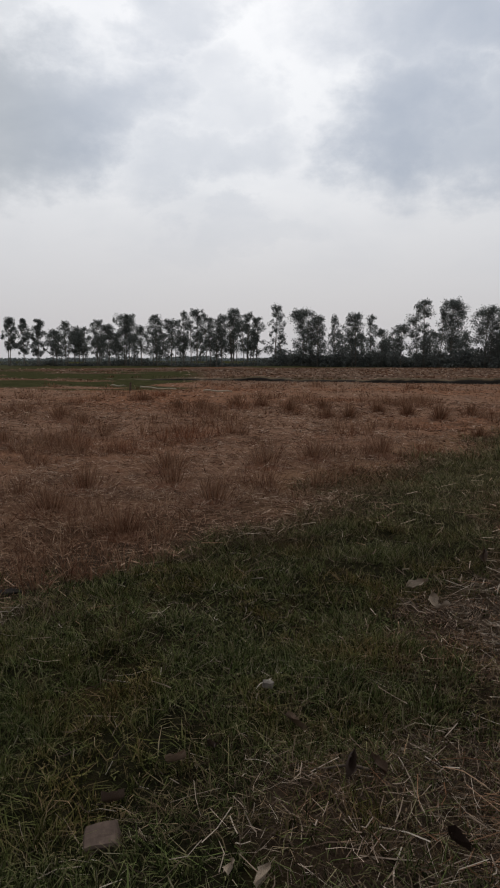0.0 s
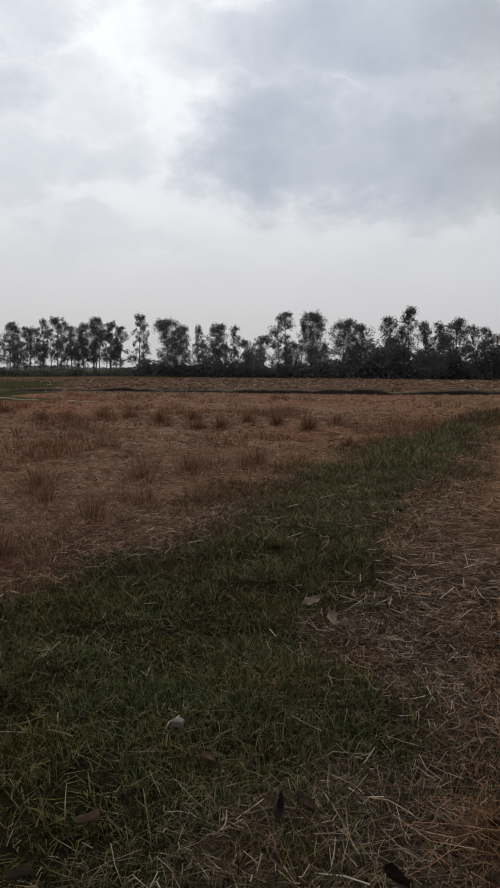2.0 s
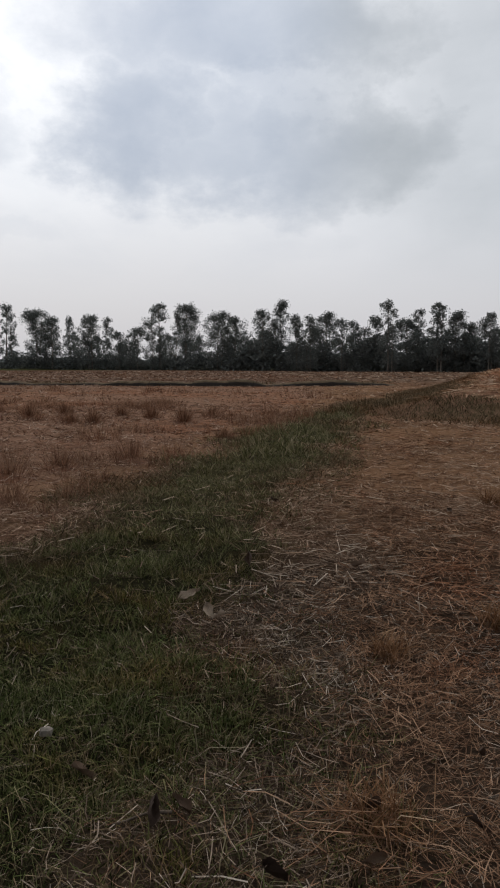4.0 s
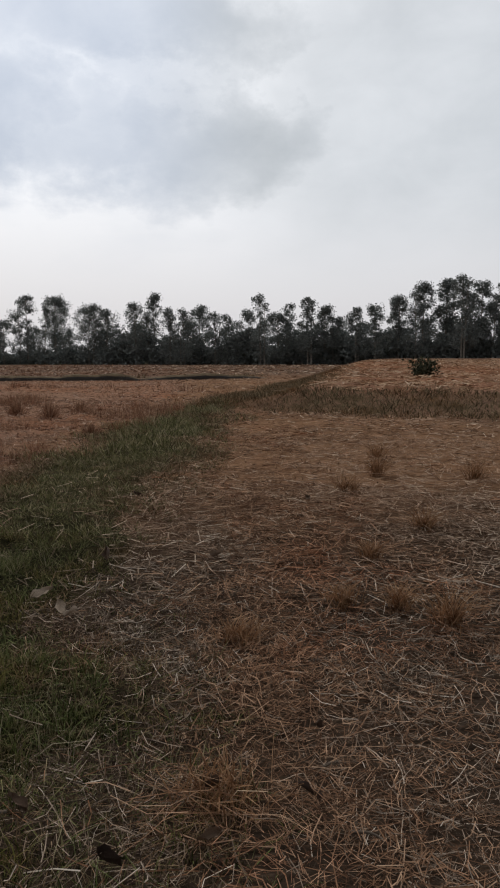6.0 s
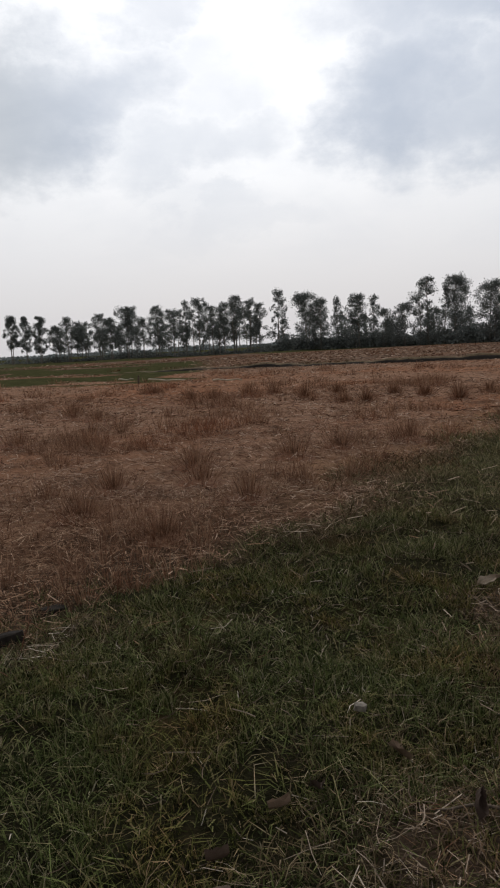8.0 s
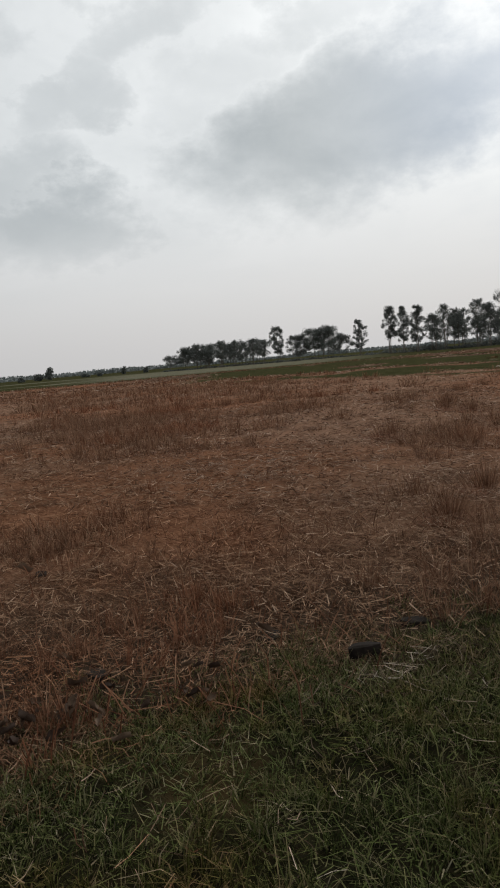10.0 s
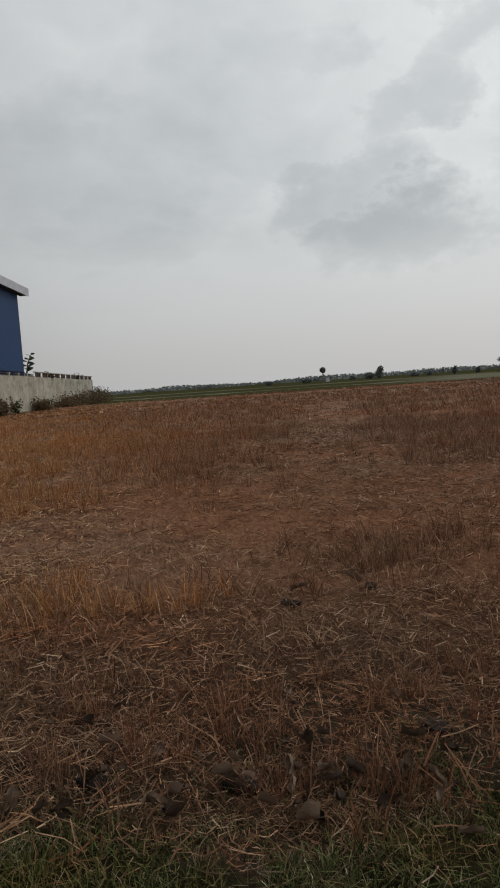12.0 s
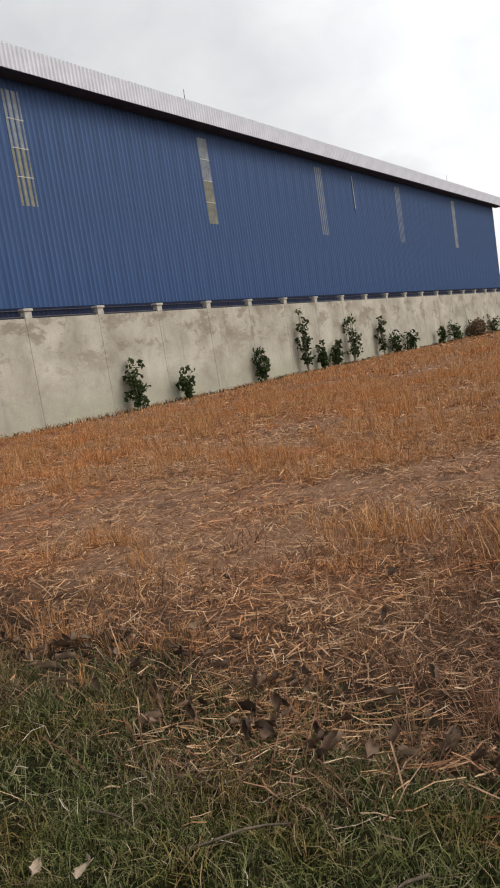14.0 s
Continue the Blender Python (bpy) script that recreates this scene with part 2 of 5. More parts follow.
BANK_STRAW = strands("bank_straw", [(0.0, (0.17, 0.095, 0.056)), (0.4, (0.40, 0.25, 0.148)), (0.85, (0.60, 0.41, 0.265)), (1.0, (0.73, 0.58, 0.43))], (1.0, 0.82, 0.72), 0.5, 0.06)
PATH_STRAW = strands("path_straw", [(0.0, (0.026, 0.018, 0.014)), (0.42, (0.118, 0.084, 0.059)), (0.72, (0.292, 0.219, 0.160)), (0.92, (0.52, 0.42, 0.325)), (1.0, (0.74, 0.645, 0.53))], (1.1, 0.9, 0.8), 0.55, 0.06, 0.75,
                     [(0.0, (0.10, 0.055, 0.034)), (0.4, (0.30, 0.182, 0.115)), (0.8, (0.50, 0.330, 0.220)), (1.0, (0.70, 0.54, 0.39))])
RUST_STRAW = strands("rust_straw", [(0.0, (0.048, 0.026, 0.016)), (0.4, (0.194, 0.104, 0.060)), (0.75, (0.360, 0.206, 0.121)), (1.0, (0.592, 0.389, 0.253))], (1.12, 0.88, 0.78), 0.8, 0.06)
GOLD_STRAW = strands("golden_straw", [(0.0, (0.070, 0.035, 0.018)), (0.4, (0.371, 0.190, 0.097)), (0.75, (0.583, 0.339, 0.185)), (0.95, (0.662, 0.448, 0.273)), (1.0, (0.784, 0.596, 0.415))], (1.1, 0.8, 0.62), 0.5, 0.06)
# leaf greys lifted above their own tone to stand in for distance haze
LEAFAGE = strands("haze_lifted_leaf", [(0.0, (0.140, 0.152, 0.145)), (0.6, (0.205, 0.217, 0.200)), (1.0, (0.285, 0.296, 0.268))], None, 1.0, 0.25)
# paler, bluer leaf: the haze before the horizon is put into its colour
WOODS = strands("haze_tinted_leaf", [(0.0, (0.234, 0.258, 0.253)), (1.0, (0.352, 0.374, 0.365))], None, 1.0, 0.15)
SHRUB = strands("shrub_leaf", [(0.0, (0.020, 0.036, 0.012)), (0.6, (0.045, 0.070, 0.025)), (1.0, (0.11, 0.13, 0.055))], None, 1.0, 0.25)
TUFT = strands("dry_tuft", [(0.0, (0.12, 0.058, 0.030)), (0.5, (0.33, 0.175, 0.088)), (0.9, (0.48, 0.30, 0.17)), (1.0, (0.62, 0.45, 0.30))], None, 1.0, 0.1)
BRUSH = strands("cut_brush", [(0.0, (0.022, 0.026, 0.016)), (0.6, (0.055, 0.058, 0.036)), (1.0, (0.13, 0.125, 0.08))], None, 1.0, 0.2)
DRYBRUSH = strands("dry_brush", [(0.0, (0.09, 0.062, 0.038)), (0.6, (0.18, 0.125, 0.078)), (1.0, (0.28, 0.20, 0.12))], None, 1.0, 0.2)
BARK = plain("gum_bark", (0.22, 0.19, 0.16), 0.45, 3.0, 0.9, 0.1, 0.01)
POLE = plain("dry_bamboo", (0.50, 0.43, 0.32), 0.25, 8.0, 0.7, 0.2, 0.002)
TWIG = plain("twig_bark", (0.13, 0.10, 0.075), 0.4, 40.0, 0.9, 0.1, 0.001)
STONE = plain("pale_stone", (0.26, 0.225, 0.185), 0.5, 30.0, 0.9, 0.2, 0.004)
CLOD = plain("dark_clod", (0.030, 0.024, 0.020), 0.5, 25.0, 0.95, 0.1, 0.01)
DIKE_TOP = plain("dry_dike_top", (0.135, 0.098, 0.060), 0.4, 2.5, 0.95, 0.05, 0.02)
BRICK = plain("worn_brick", (0.150, 0.105, 0.082), 0.35, 25.0, 0.9, 0.15, 0.004)


def dead_leaf(n, co):
    v = n.noise(co, 60.0, 4, 0.6)
    tone = n.ramp(n.add("ShaderNodeObjectInfo").outputs["Random"], [(0.0, (0.045, 0.026, 0.018)), (0.45, (0.135, 0.084, 0.054)), (1.0, (0.29, 0.195, 0.13))])
    return n.mix(0.7, tone, n.ramp(v, [(0.3, (0.6, 0.6, 0.6)), (0.7, (1.2, 1.2, 1.2))]), "MULTIPLY"), v


LEAF = material("dead_leaf", dead_leaf, 0.7, 0.25, 0.002, 0.1)
PALE_LEAF = plain("pale_leaf", (0.37, 0.29, 0.215), 0.45, 40.0, 0.8, 0.15, 0.003)


def blue_sheet(n, co):
    v = n.noise(n.scaled(co, (1.0, 1.0, 0.12)), 1.6, 5, 0.6)
    dust = n.noise(co, 0.25, 4, 0.6)
    c = n.ramp(v, [(0.3, (0.021, 0.057, 0.152)), (0.7, (0.034, 0.085, 0.212))])
    return n.mix(n.smooth(dust, 0.45, 0.75, 0.0, 0.35), c, (0.065, 0.105, 0.19, 1)), v


BLUE = material("blue_sheet_steel", blue_sheet, 0.55, 0.35)
NAVY = plain("navy_flashing", (0.014, 0.020, 0.046), 0.3, 2.0, 0.85, 0.12)
FASCIA = plain("pale_sheet_steel", (0.57, 0.58, 0.63), 0.10, 1.2, 0.5, 0.4)
# soffit coloured dark to carry the shadow gap under the roof overhang
SOFFIT = plain("shaded_soffit_steel", (0.05, 0.055, 0.065), 0.2, 1.0, 0.8, 0.2)
SKYLIGHT = plain("aged_skylight_sheet", (0.190, 0.215, 0.230), 0.35, 2.5, 0.5, 0.4)
YELLOWED = plain("yellowed_skylight_sheet", (0.200, 0.195, 0.135), 0.35, 2.5, 0.5, 0.4)
RAIL = plain("dark_rail_steel", (0.03, 0.032, 0.045), 0.3, 5.0, 0.6, 0.4)


def render_coat(n, co):
    pos = n.add("ShaderNodeNewGeometry").outputs["Position"]
    big = n.noise(pos, 0.7, 5, 0.6, 0.3)
    runs = n.noise(n.scaled(pos, (3.2, 1.0, 0.28)), 1.1, 5, 0.65)
    grain = n.noise(pos, 14.0, 5, 0.6)
    h = n.add("ShaderNodeSeparateXYZ", {0: pos}).outputs[2]
    c = n.ramp(big, [(0.3, (0.31, 0.285, 0.23)), (0.55, (0.45, 0.42, 0.35)), (0.75, (0.57, 0.54, 0.46))])
    c = n.mix(n.smooth(runs, 0.52, 0.74, 0.0, 0.42), c, (0.26, 0.235, 0.195, 1))
    peel = n.math("MULTIPLY", n.smooth(n.noise(n.scaled(pos, (1.0, 1.0, 1.6)), 0.75, 7, 0.72, 0.2), 0.50, 0.60), n.smooth(h, 0.9, 3.0, 0.15, 1.0))
    c = n.mix(n.math("MULTIPLY", peel, 0.72), c, (0.235, 0.20, 0.155, 1))
    algae = n.math("MULTIPLY", n.smooth(h, 1.4, 0.2), n.smooth(big, 0.4, 0.65, 0.15, 0.6))
    c = n.mix(algae, c, (0.34, 0.35, 0.24, 1))
    return n.mix(0.35, c, n.ramp(grain, [(0.3, (0.75, 0.75, 0.75)), (0.7, (1.15, 1.15, 1.15))]), "MULTIPLY"), n.math("ADD", grain, peel)


PLASTER = material("stained_cement_render", render_coat, 0.92, 0.15, 0.012)
POST = plain("cement_post", (0.44, 0.42, 0.37), 0.3, 6.0, 0.9, 0.15, 0.006)
WHITE = plain("whitewash", (0.75, 0.74, 0.72), 0.1, 1.0)

# ---- mesh helpers ----


def mesh_of(name, verts, quads, mat, smooth=False):
    verts, quads = np.asarray(verts, np.float32).reshape(-1, 3), np.asarray(quads, np.int32)
    k = quads.shape[1]
    me = bpy.data.meshes.new(name)
    me.vertices.add(len(verts))
    me.vertices.foreach_set("co", verts.ravel())
    me.loops.add(quads.size)
    me.loops.foreach_set("vertex_index", quads.ravel())
    me.polygons.add(len(quads))
    me.polygons.foreach_set("loop_start", np.arange(len(quads), dtype=np.int32) * k)
    if smooth:
        me.polygons.foreach_set("use_smooth", np.ones(len(quads), dtype=bool))
    me.update(calc_edges=True)
    me.materials.append(mat)
    return me


def piece(name, me, parent=None, at=None, label=""):
    """One mesh object, under its thing if a parent is given."""
    ob = new(name, me)
    if parent:
        ob.parent = parent
    if at is not None:
        ob.matrix_basis = at
    return tagged(ob, label)


def bm_mesh(name, bm, mat, smooth=False):
    me = bpy.data.meshes.new(name)
    bm.normal_update()
    bm.to_mesh(me)
    bm.free()
    me.materials.append(mat)
    if smooth:
        me.polygons.foreach_set("use_smooth", np.ones(len(me.polygons), dtype=bool))
    return me


def box(bm, lo, hi, bevel=0.0):
    size = [b - a for a, b in zip(lo, hi)]
    mid = [(a + b) / 2 for a, b in zip(lo, hi)]
    vs = bmesh.ops.create_cube(bm, size=1.0, matrix=Matrix.Translation(mid) @ Matrix.Diagonal((*size, 1)))["verts"]
    if bevel:
        edges = {e for v in vs for e in v.link_edges}
        bmesh.ops.bevel(bm, geom=list(edges), offset=bevel, segments=1, affect="EDGES")


def box_mesh(name, lo, hi, mat, bevel=0.0):
    bm = bmesh.new()
    box(bm, lo, hi, bevel)
    return bm_mesh(name, bm, mat)


rng = np.random.default_rng(7)


def lattice(ix, iy, seed):
    h = (ix * 374761393 + iy * 668265263 + seed * 974634777) & 0x7FFFFFFF
    h = ((h ^ (h >> 13)) * 1274126177) & 0x7FFFFFFF
    return ((h ^ (h >> 16)) & 0xFFFF) / 65535.0


def vnoise(x, y, size, seed=0):
    """Smooth value noise, 0 to 1, with features of that size."""
    u, v = np.asarray(x, float) / size, np.asarray(y, float) / size
    ix, iy = np.floor(u).astype(np.int64), np.floor(v).astype(np.int64)
    fx, fy = u - ix, v - iy
    fx, fy = fx * fx * (3 - 2 * fx), fy * fy * (3 - 2 * fy)
    a, b = lattice(ix, iy, seed), lattice(ix + 1, iy, seed)
    c, d = lattice(ix, iy + 1, seed), lattice(ix + 1, iy + 1, seed)
    return (a * (1 - fx) + b * fx) * (1 - fy) + (c * (1 - fx) + d * fx) * fy


def step(v, a, b):
    t = np.clip((v - a) / (b - a), 0, 1)
    return t * t * (3 - 2 * t)


# ---- the lie of the land ----
STRIP_Y = [-8, -2.2, -1.2, 0, 1.0, 1.8, 2.8, 3.8, 5, 6.2, 8.2, 11, 17, 23, 30]
STRIP_LEFT = [-5.2, -3.3, -2.9, -2.62, -2.38, -2.14, -1.95, -1.68, -1.45, -1.15, -0.68, 0.15, 1.85, 3.2, 4.6]
STRIP_RIGHT = [0.5, 0.4, 0.35, 0.28, 0.18, 0.10, 0.08, 0.18, 0.38, 0.62, 1.05, 1.6, 2.85, 4.2, 5.6]
DIKE_X = [-90, -60, -38, -25, -13, 2, 9, 30]
DIKE_Y = [62, 57, 49, 43, 42.4, 40.6, 43, 50]


def bank_of(x, y):
    """How far a place lies inside the raised ground beyond the path."""
    front = (x - 3.4) * 0.6 + (y - 16.9) * 0.8
    left = (x - (2.9 + (y - 20.0) * 0.40)) * 0.55
    return np.minimum(front, left)


def grass_of(x, y):
    wob = (vnoise(x, y, 0.8, 3) - 0.5) * np.where(y < 0.6, 0.45, 0.95) + (vnoise(x, y, 0.22, 4) - 0.5) * 0.35
    l, r = np.interp(y, STRIP_Y, STRIP_LEFT), np.interp(y, STRIP_Y, STRIP_RIGHT)
    return step(x + wob - l, -0.6, 0.65) * step(r - x + wob * 0.8, -0.7, 0.5) * step(y, 19.5, 17)


def slope_of(x, y):
    """The rough grass on the face of the raised ground."""
    wob = (vnoise(x, y, 1.5, 5) - 0.5) * 0.8
    front = (x - 3.4) * 0.6 + (y - 16.9) * 0.8 + wob
    left = (x - (2.9 + (y - 20.0) * 0.40)) * 0.55 + wob * 0.4
    return step(np.minimum(front, left), -0.5, 0.3) * np.maximum(step(front, 2.7, 1.9), step(left, 2.0, 1.2)) * step(np.hypot(x, y), 50, 36)


def dike_off(x, y):
    """How far a place lies beyond the foot of the dike across the field."""
    return y - np.interp(x, DIKE_X, DIKE_Y) - (vnoise(x, y * 0, 2.5, 6) - 0.5) * 1.0


def terrain(x, y):
    x, y = np.asarray(x, float), np.asarray(y, float)
    r = np.hypot(x, y)
    l, rr = np.interp(y, STRIP_Y, STRIP_LEFT), np.interp(y, STRIP_Y, STRIP_RIGHT)
    strip = step(x - l, -0.25, 0.35) * step(rr - x, -0.9, 0.1) * step(y, 28, 20)
    z = -0.05 + 0.07 * strip
    z = z + (vnoise(x, y, 0.5, 1) - 0.5) * (0.035 + 0.035 * strip) + (vnoise(x, y, 0.26, 10) - 0.5) * 0.05 * strip + (vnoise(x, y, 3.0, 2) - 0.5) * 0.05 * step(r, 1, 6)
    b = bank_of(x, y)
    top = 0.42 + 0.028 * np.clip(r - 16, 0, 20)
    z = z + step(b, -0.2, 2.2) * top * step(r, 140, 70) + step(b, 0, 3) * (vnoise(x, y, 1.6, 9) - 0.5) * 0.14 * step(r, 140, 70)
    z = z + step(dike_off(x, y), 0, 3) * 0.06 * step(x, -75, -20)
    # low green bunds across the far plain
    u = -x * math.sin(radians(72)) + y * math.cos(radians(72))
    for at, h in ((78, 0.22), (112, 0.2), (150, 0.25), (230, 0.3)):
        z = z + h * step(np.abs(u - at + 0.06 * (x + 80)), 1.6, 0.4)
    return z


def damp_of(x, y):
    """Dark rotten patches along the trodden edge of the field."""
    edge = x - np.interp(y, STRIP_Y, STRIP_LEFT)
    rot = step(edge, -0.95, -0.5) * step(edge, 0.15, -0.1) * step(vnoise(x, y, 0.45, 72), 0.48, 0.6) * step(y, -3.6, -2.6) * step(y, 1.9, 1.3) * 0.85
    return rot


def cover_of(x, y):
    r = np.hypot(x, y)
    az = np.degrees(np.arctan2(-x, y))
    l = np.interp(y, STRIP_Y, STRIP_LEFT)
    # the dark mat also rings the viewpoint, deepening the gaps between near straws
    litter = np.maximum(step(x - l, -1.9, -0.4), step(r, 6.0, 3.4) * step(az, 108, 85)) * step(r, 60, 30) * step(bank_of(x, y), 0.5, -0.4)
    u = -x * math.sin(radians(72)) + y * math.cos(radians(72)) + 0.06 * (x + 80)
    green = step(u, 90, 96) * step(az, 22, 40)
    green = green * (1 - 0.55 * step(np.abs(u - 165), 14, 8)) * (1 - 0.5 * step(np.abs(u - 240), 20, 12))
    green = np.maximum(green, step(r, 110, 128) * 0.8)
    patch = step(0.6 * vnoise(x, y, 7, 12) + 0.4 * vnoise(x, y, 2.5, 13), 0.24, 0.46) * step(az, 19, 27) * step(r - 0.9 * np.clip(az - 34, 0, 60), 28, 35) * step(r, 110, 80) * step(az, 62, 50)
    green = np.maximum(green, 0.74 * patch)
    dy = y - np.interp(x, DIKE_X, DIKE_Y)
    green = np.maximum(green, step(dy, -0.6, 0.0) * step(dy, 2.2, 0.8) * 0.42 * step(az, -12, -4))
    return np.stack([np.maximum(grass_of(x, y), 0.5 * slope_of(x, y)), litter, green, 1 - 0.85 * damp_of(x, y)], -1)


def track_of(x, y):
    """Pale bare strips that run across the far plain, and the grey fallow ground beside them."""
    az = np.degrees(np.arctan2(-x, y))
    u = -x * math.sin(radians(72)) + y * math.cos(radians(72)) + 0.06 * (x + 80)
    pale = step(np.abs(u - 126), 9, 6) * step(az, 40, 52) + 0.5 * step(np.abs(u - 208), 16, 10) * step(az, 55, 65)
    fallow = 0.55 * step(u, 100, 112) * step(u, 240, 190) * step(az, 66, 58) * step(az, 36, 46)
    return np.clip(np.maximum(pale * (0.6 + 0.6 * vnoise(x, y, 22, 77)), fallow), 0, 1)


def build_ground():
    rings = np.r_[0.0, np.geomspace(0.35, 11, 95), np.arange(11.4, 36, 0.42), np.arange(36, 62, 0.36), np.geomspace(64, 270, 84), np.geomspace(285, 4200, 40)]
    ang = np.radians(np.r_[np.arange(-55, 145, 0.95), np.arange(145, 305, 4.0)])
    na = len(ang)
    x, y = -np.outer(rings, np.sin(ang)), np.outer(rings, np.cos(ang))
    z = terrain(x, y)
    z[0] = z[0].mean()
    i, j = np.meshgrid(np.arange(len(rings) - 1), np.arange(na), indexing="ij")
    k = (j + 1) % na
    quads = np.stack([i * na + j, (i + 1) * na + j, (i + 1) * na + k, i * na + k], -1).reshape(-1, 4)
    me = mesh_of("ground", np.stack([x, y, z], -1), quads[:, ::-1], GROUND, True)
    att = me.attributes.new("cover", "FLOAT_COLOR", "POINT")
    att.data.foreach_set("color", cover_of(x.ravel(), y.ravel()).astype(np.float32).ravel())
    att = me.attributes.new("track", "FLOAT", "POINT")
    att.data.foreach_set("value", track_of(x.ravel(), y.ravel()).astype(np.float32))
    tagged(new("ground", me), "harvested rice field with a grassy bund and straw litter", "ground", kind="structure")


build_ground()


def build_dike():
    """A low earth dike across the field, its near cut face coloured dark for soil and shade, with a ragged dry crest.
    """
    xs = np.arange(-28, 9.6, 0.22)
    base = np.interp(xs, DIKE_X, DIKE_Y)
    wander = (vnoise(xs, xs * 0, 2.5, 6) - 0.5) * 0.9 + (vnoise(xs, xs * 0, 0.6, 7) - 0.5) * 0.35
    size = (0.30 + 0.74 * vnoise(xs, xs * 0, 1.7, 8) + 0.25 * (vnoise(xs, xs * 0, 0.5, 9) - 0.5)) * step(xs, -27, -14) * step(xs, 9.6, 7.0)

    def strip(name, section, mat, label):
        rows = []
        for dy, h in section:
            y = base + wander + dy + 0.10 * (vnoise(xs, xs * 0 + dy * 7, 0.45, 15) - 0.5)
            rows.append(np.stack([xs, y, terrain(xs, y) + h * size - 0.02 + 0.05 * (vnoise(xs, y, 0.4, 16) - 0.5) * (h > 0.02)], -1))
        v, m = np.concatenate(rows), len(xs)
        q = [(r * m + k, r * m + k + 1, (r + 1) * m + k + 1, (r + 1) * m + k) for r in range(len(rows) - 1) for k in range(m - 1)]
        piece(name, mesh_of(name, v, q, mat, True), dike, None, label)
    dike = tagged(new("field_dike"), "low earth dike across the stubble field with a dark cut face", "dike", kind="structure")
    # the near-black colour holds both bare soil and the shade under the lip
    strip("cut_face", [(-0.32, -0.08), (-0.12, 0.03), (-0.03, 0.13), (0.03, 0.22), (0.10, 0.255)], CLOD, "dark cut earth with the near face's shade in its colour")
    strip("crest", [(0.098, 0.253), (0.2, 0.34), (0.5, 0.38), (1.0, 0.30), (1.6, 0.10), (2.2, -0.08)], DIKE_TOP, "dry grassy crest")


build_dike()


def scatter(density, r0, r1, a0=None, a1=138.0, keep=None):
    """Random places between two distances and two bearings, thinned by keep(x, y)."""
    a0 = (-75.0 if r1 < 5 else -50.0 if r1 < 10 else -38.0) if a0 is None else a0
    area = math.radians(a1 - a0) / 2 * (r1 * r1 - r0 * r0)
    n = int(density * area)
    r = np.sqrt(rng.uniform(r0 * r0, r1 * r1, n))
    a = np.radians(rng.uniform(a0, a1, n))
    x, y = -r * np.sin(a), r * np.cos(a)
    if keep is not None:
        ok = rng.random(n) < keep(x, y)
        x, y = x[ok], y[ok]
    return x, y


def blades(x, y, z, high, wide, lean, curl=0.5, tip=0.25, simple=False, fall=None):
    """Upright bent blades: two quads each, or one far off."""
    n = len(x)
    turn = rng.uniform(0, 2 * np.pi, n)
    fall = rng.uniform(0, 2 * np.pi, n) if fall is None else fall
    side = np.stack([np.cos(turn), np.sin(turn), np.zeros(n)], -1) * (wide / 2)[:, None]
    off = np.stack([np.cos(fall), np.sin(fall), np.zeros(n)], -1) * (high * lean)[:, None]
    root = np.stack([x, y, z], -1)
    up = np.stack([np.zeros(n), np.zeros(n), high], -1)
    mid, end = root + up * 0.55 + off * (0.5 - 0.25 * curl), root + up * (1 - 0.35 * curl * np.minimum(lean, 1))[:, None] + off
    if simple:
        v = np.stack([root - side, root + side, end + side * tip, end - side * tip], 1)
        return v.reshape(-1, 3), np.arange(4 * n).reshape(-1, 4)
    v = np.stack([root - side, root + side, mid - side * 0.85, mid + side * 0.85, end - side * tip, end + side * tip], 1)
    q = np.array([[0, 1, 3, 2], [2, 3, 5, 4]])
    return v.reshape(-1, 3), (np.arange(n)[:, None, None] * 6 + q).reshape(-1, 4)


def lying(x, y, z, long, wide, rise, simple=False, turn=None):
    """Straws that lie on the ground: bowed strips of two quads, or flat ones of one far off."""
    n = len(x)
    turn = rng.uniform(0, 2 * np.pi, n) if turn is None else turn
    way = np.stack([np.cos(turn), np.sin(turn), np.zeros(n)], -1)
    side = np.stack([-np.sin(turn), np.cos(turn), rng.uniform(-0.8, 0.8, n)], -1) * (wide / 2)[:, None]
    mid = np.stack([x, y, z + rise * rng.uniform(0.3, 1.0, n)], -1)
    bow = np.stack([-np.sin(turn), np.cos(turn), np.zeros(n)], -1) * (long * rng.normal(0, 0.11, n))[:, None]
    half = way * (long / 2)[:, None]
    a, b = mid - half + bow, mid + half + bow
    a[:, 2] += rise * rng.uniform(-0.5, 0.7, n)
    b[:, 2] += rise * rng.uniform(-0.5, 0.7, n)
    if simple:
        v = np.stack([a - side, a + side, b + side, b - side], 1)
        return v.reshape(-1, 3), np.arange(4 * n).reshape(-1, 4)
    v = np.stack([a - side, a + side, mid - side, mid + side, b - side, b + side], 1)
    q = np.array([[0, 1, 3, 2], [2, 3, 5, 4]])
    return v.reshape(-1, 3), (np.arange(n)[:, None, None] * 6 + q).reshape(-1, 4)


def joined(sets):
    vs, qs, base = [], [], 0
    for v, q in sets:
        vs.append(v)
        qs.append(q + base)
        base += len(v)
    return np.concatenate(vs), np.concatenate(qs)


def stuff(name, sets, mat, label, category):
    return tagged(new(name, mesh_of(name, *joined(sets), mat)), label, category, kind="stuff")


def uni(a, b, n):
    return rng.uniform(a, b, n)


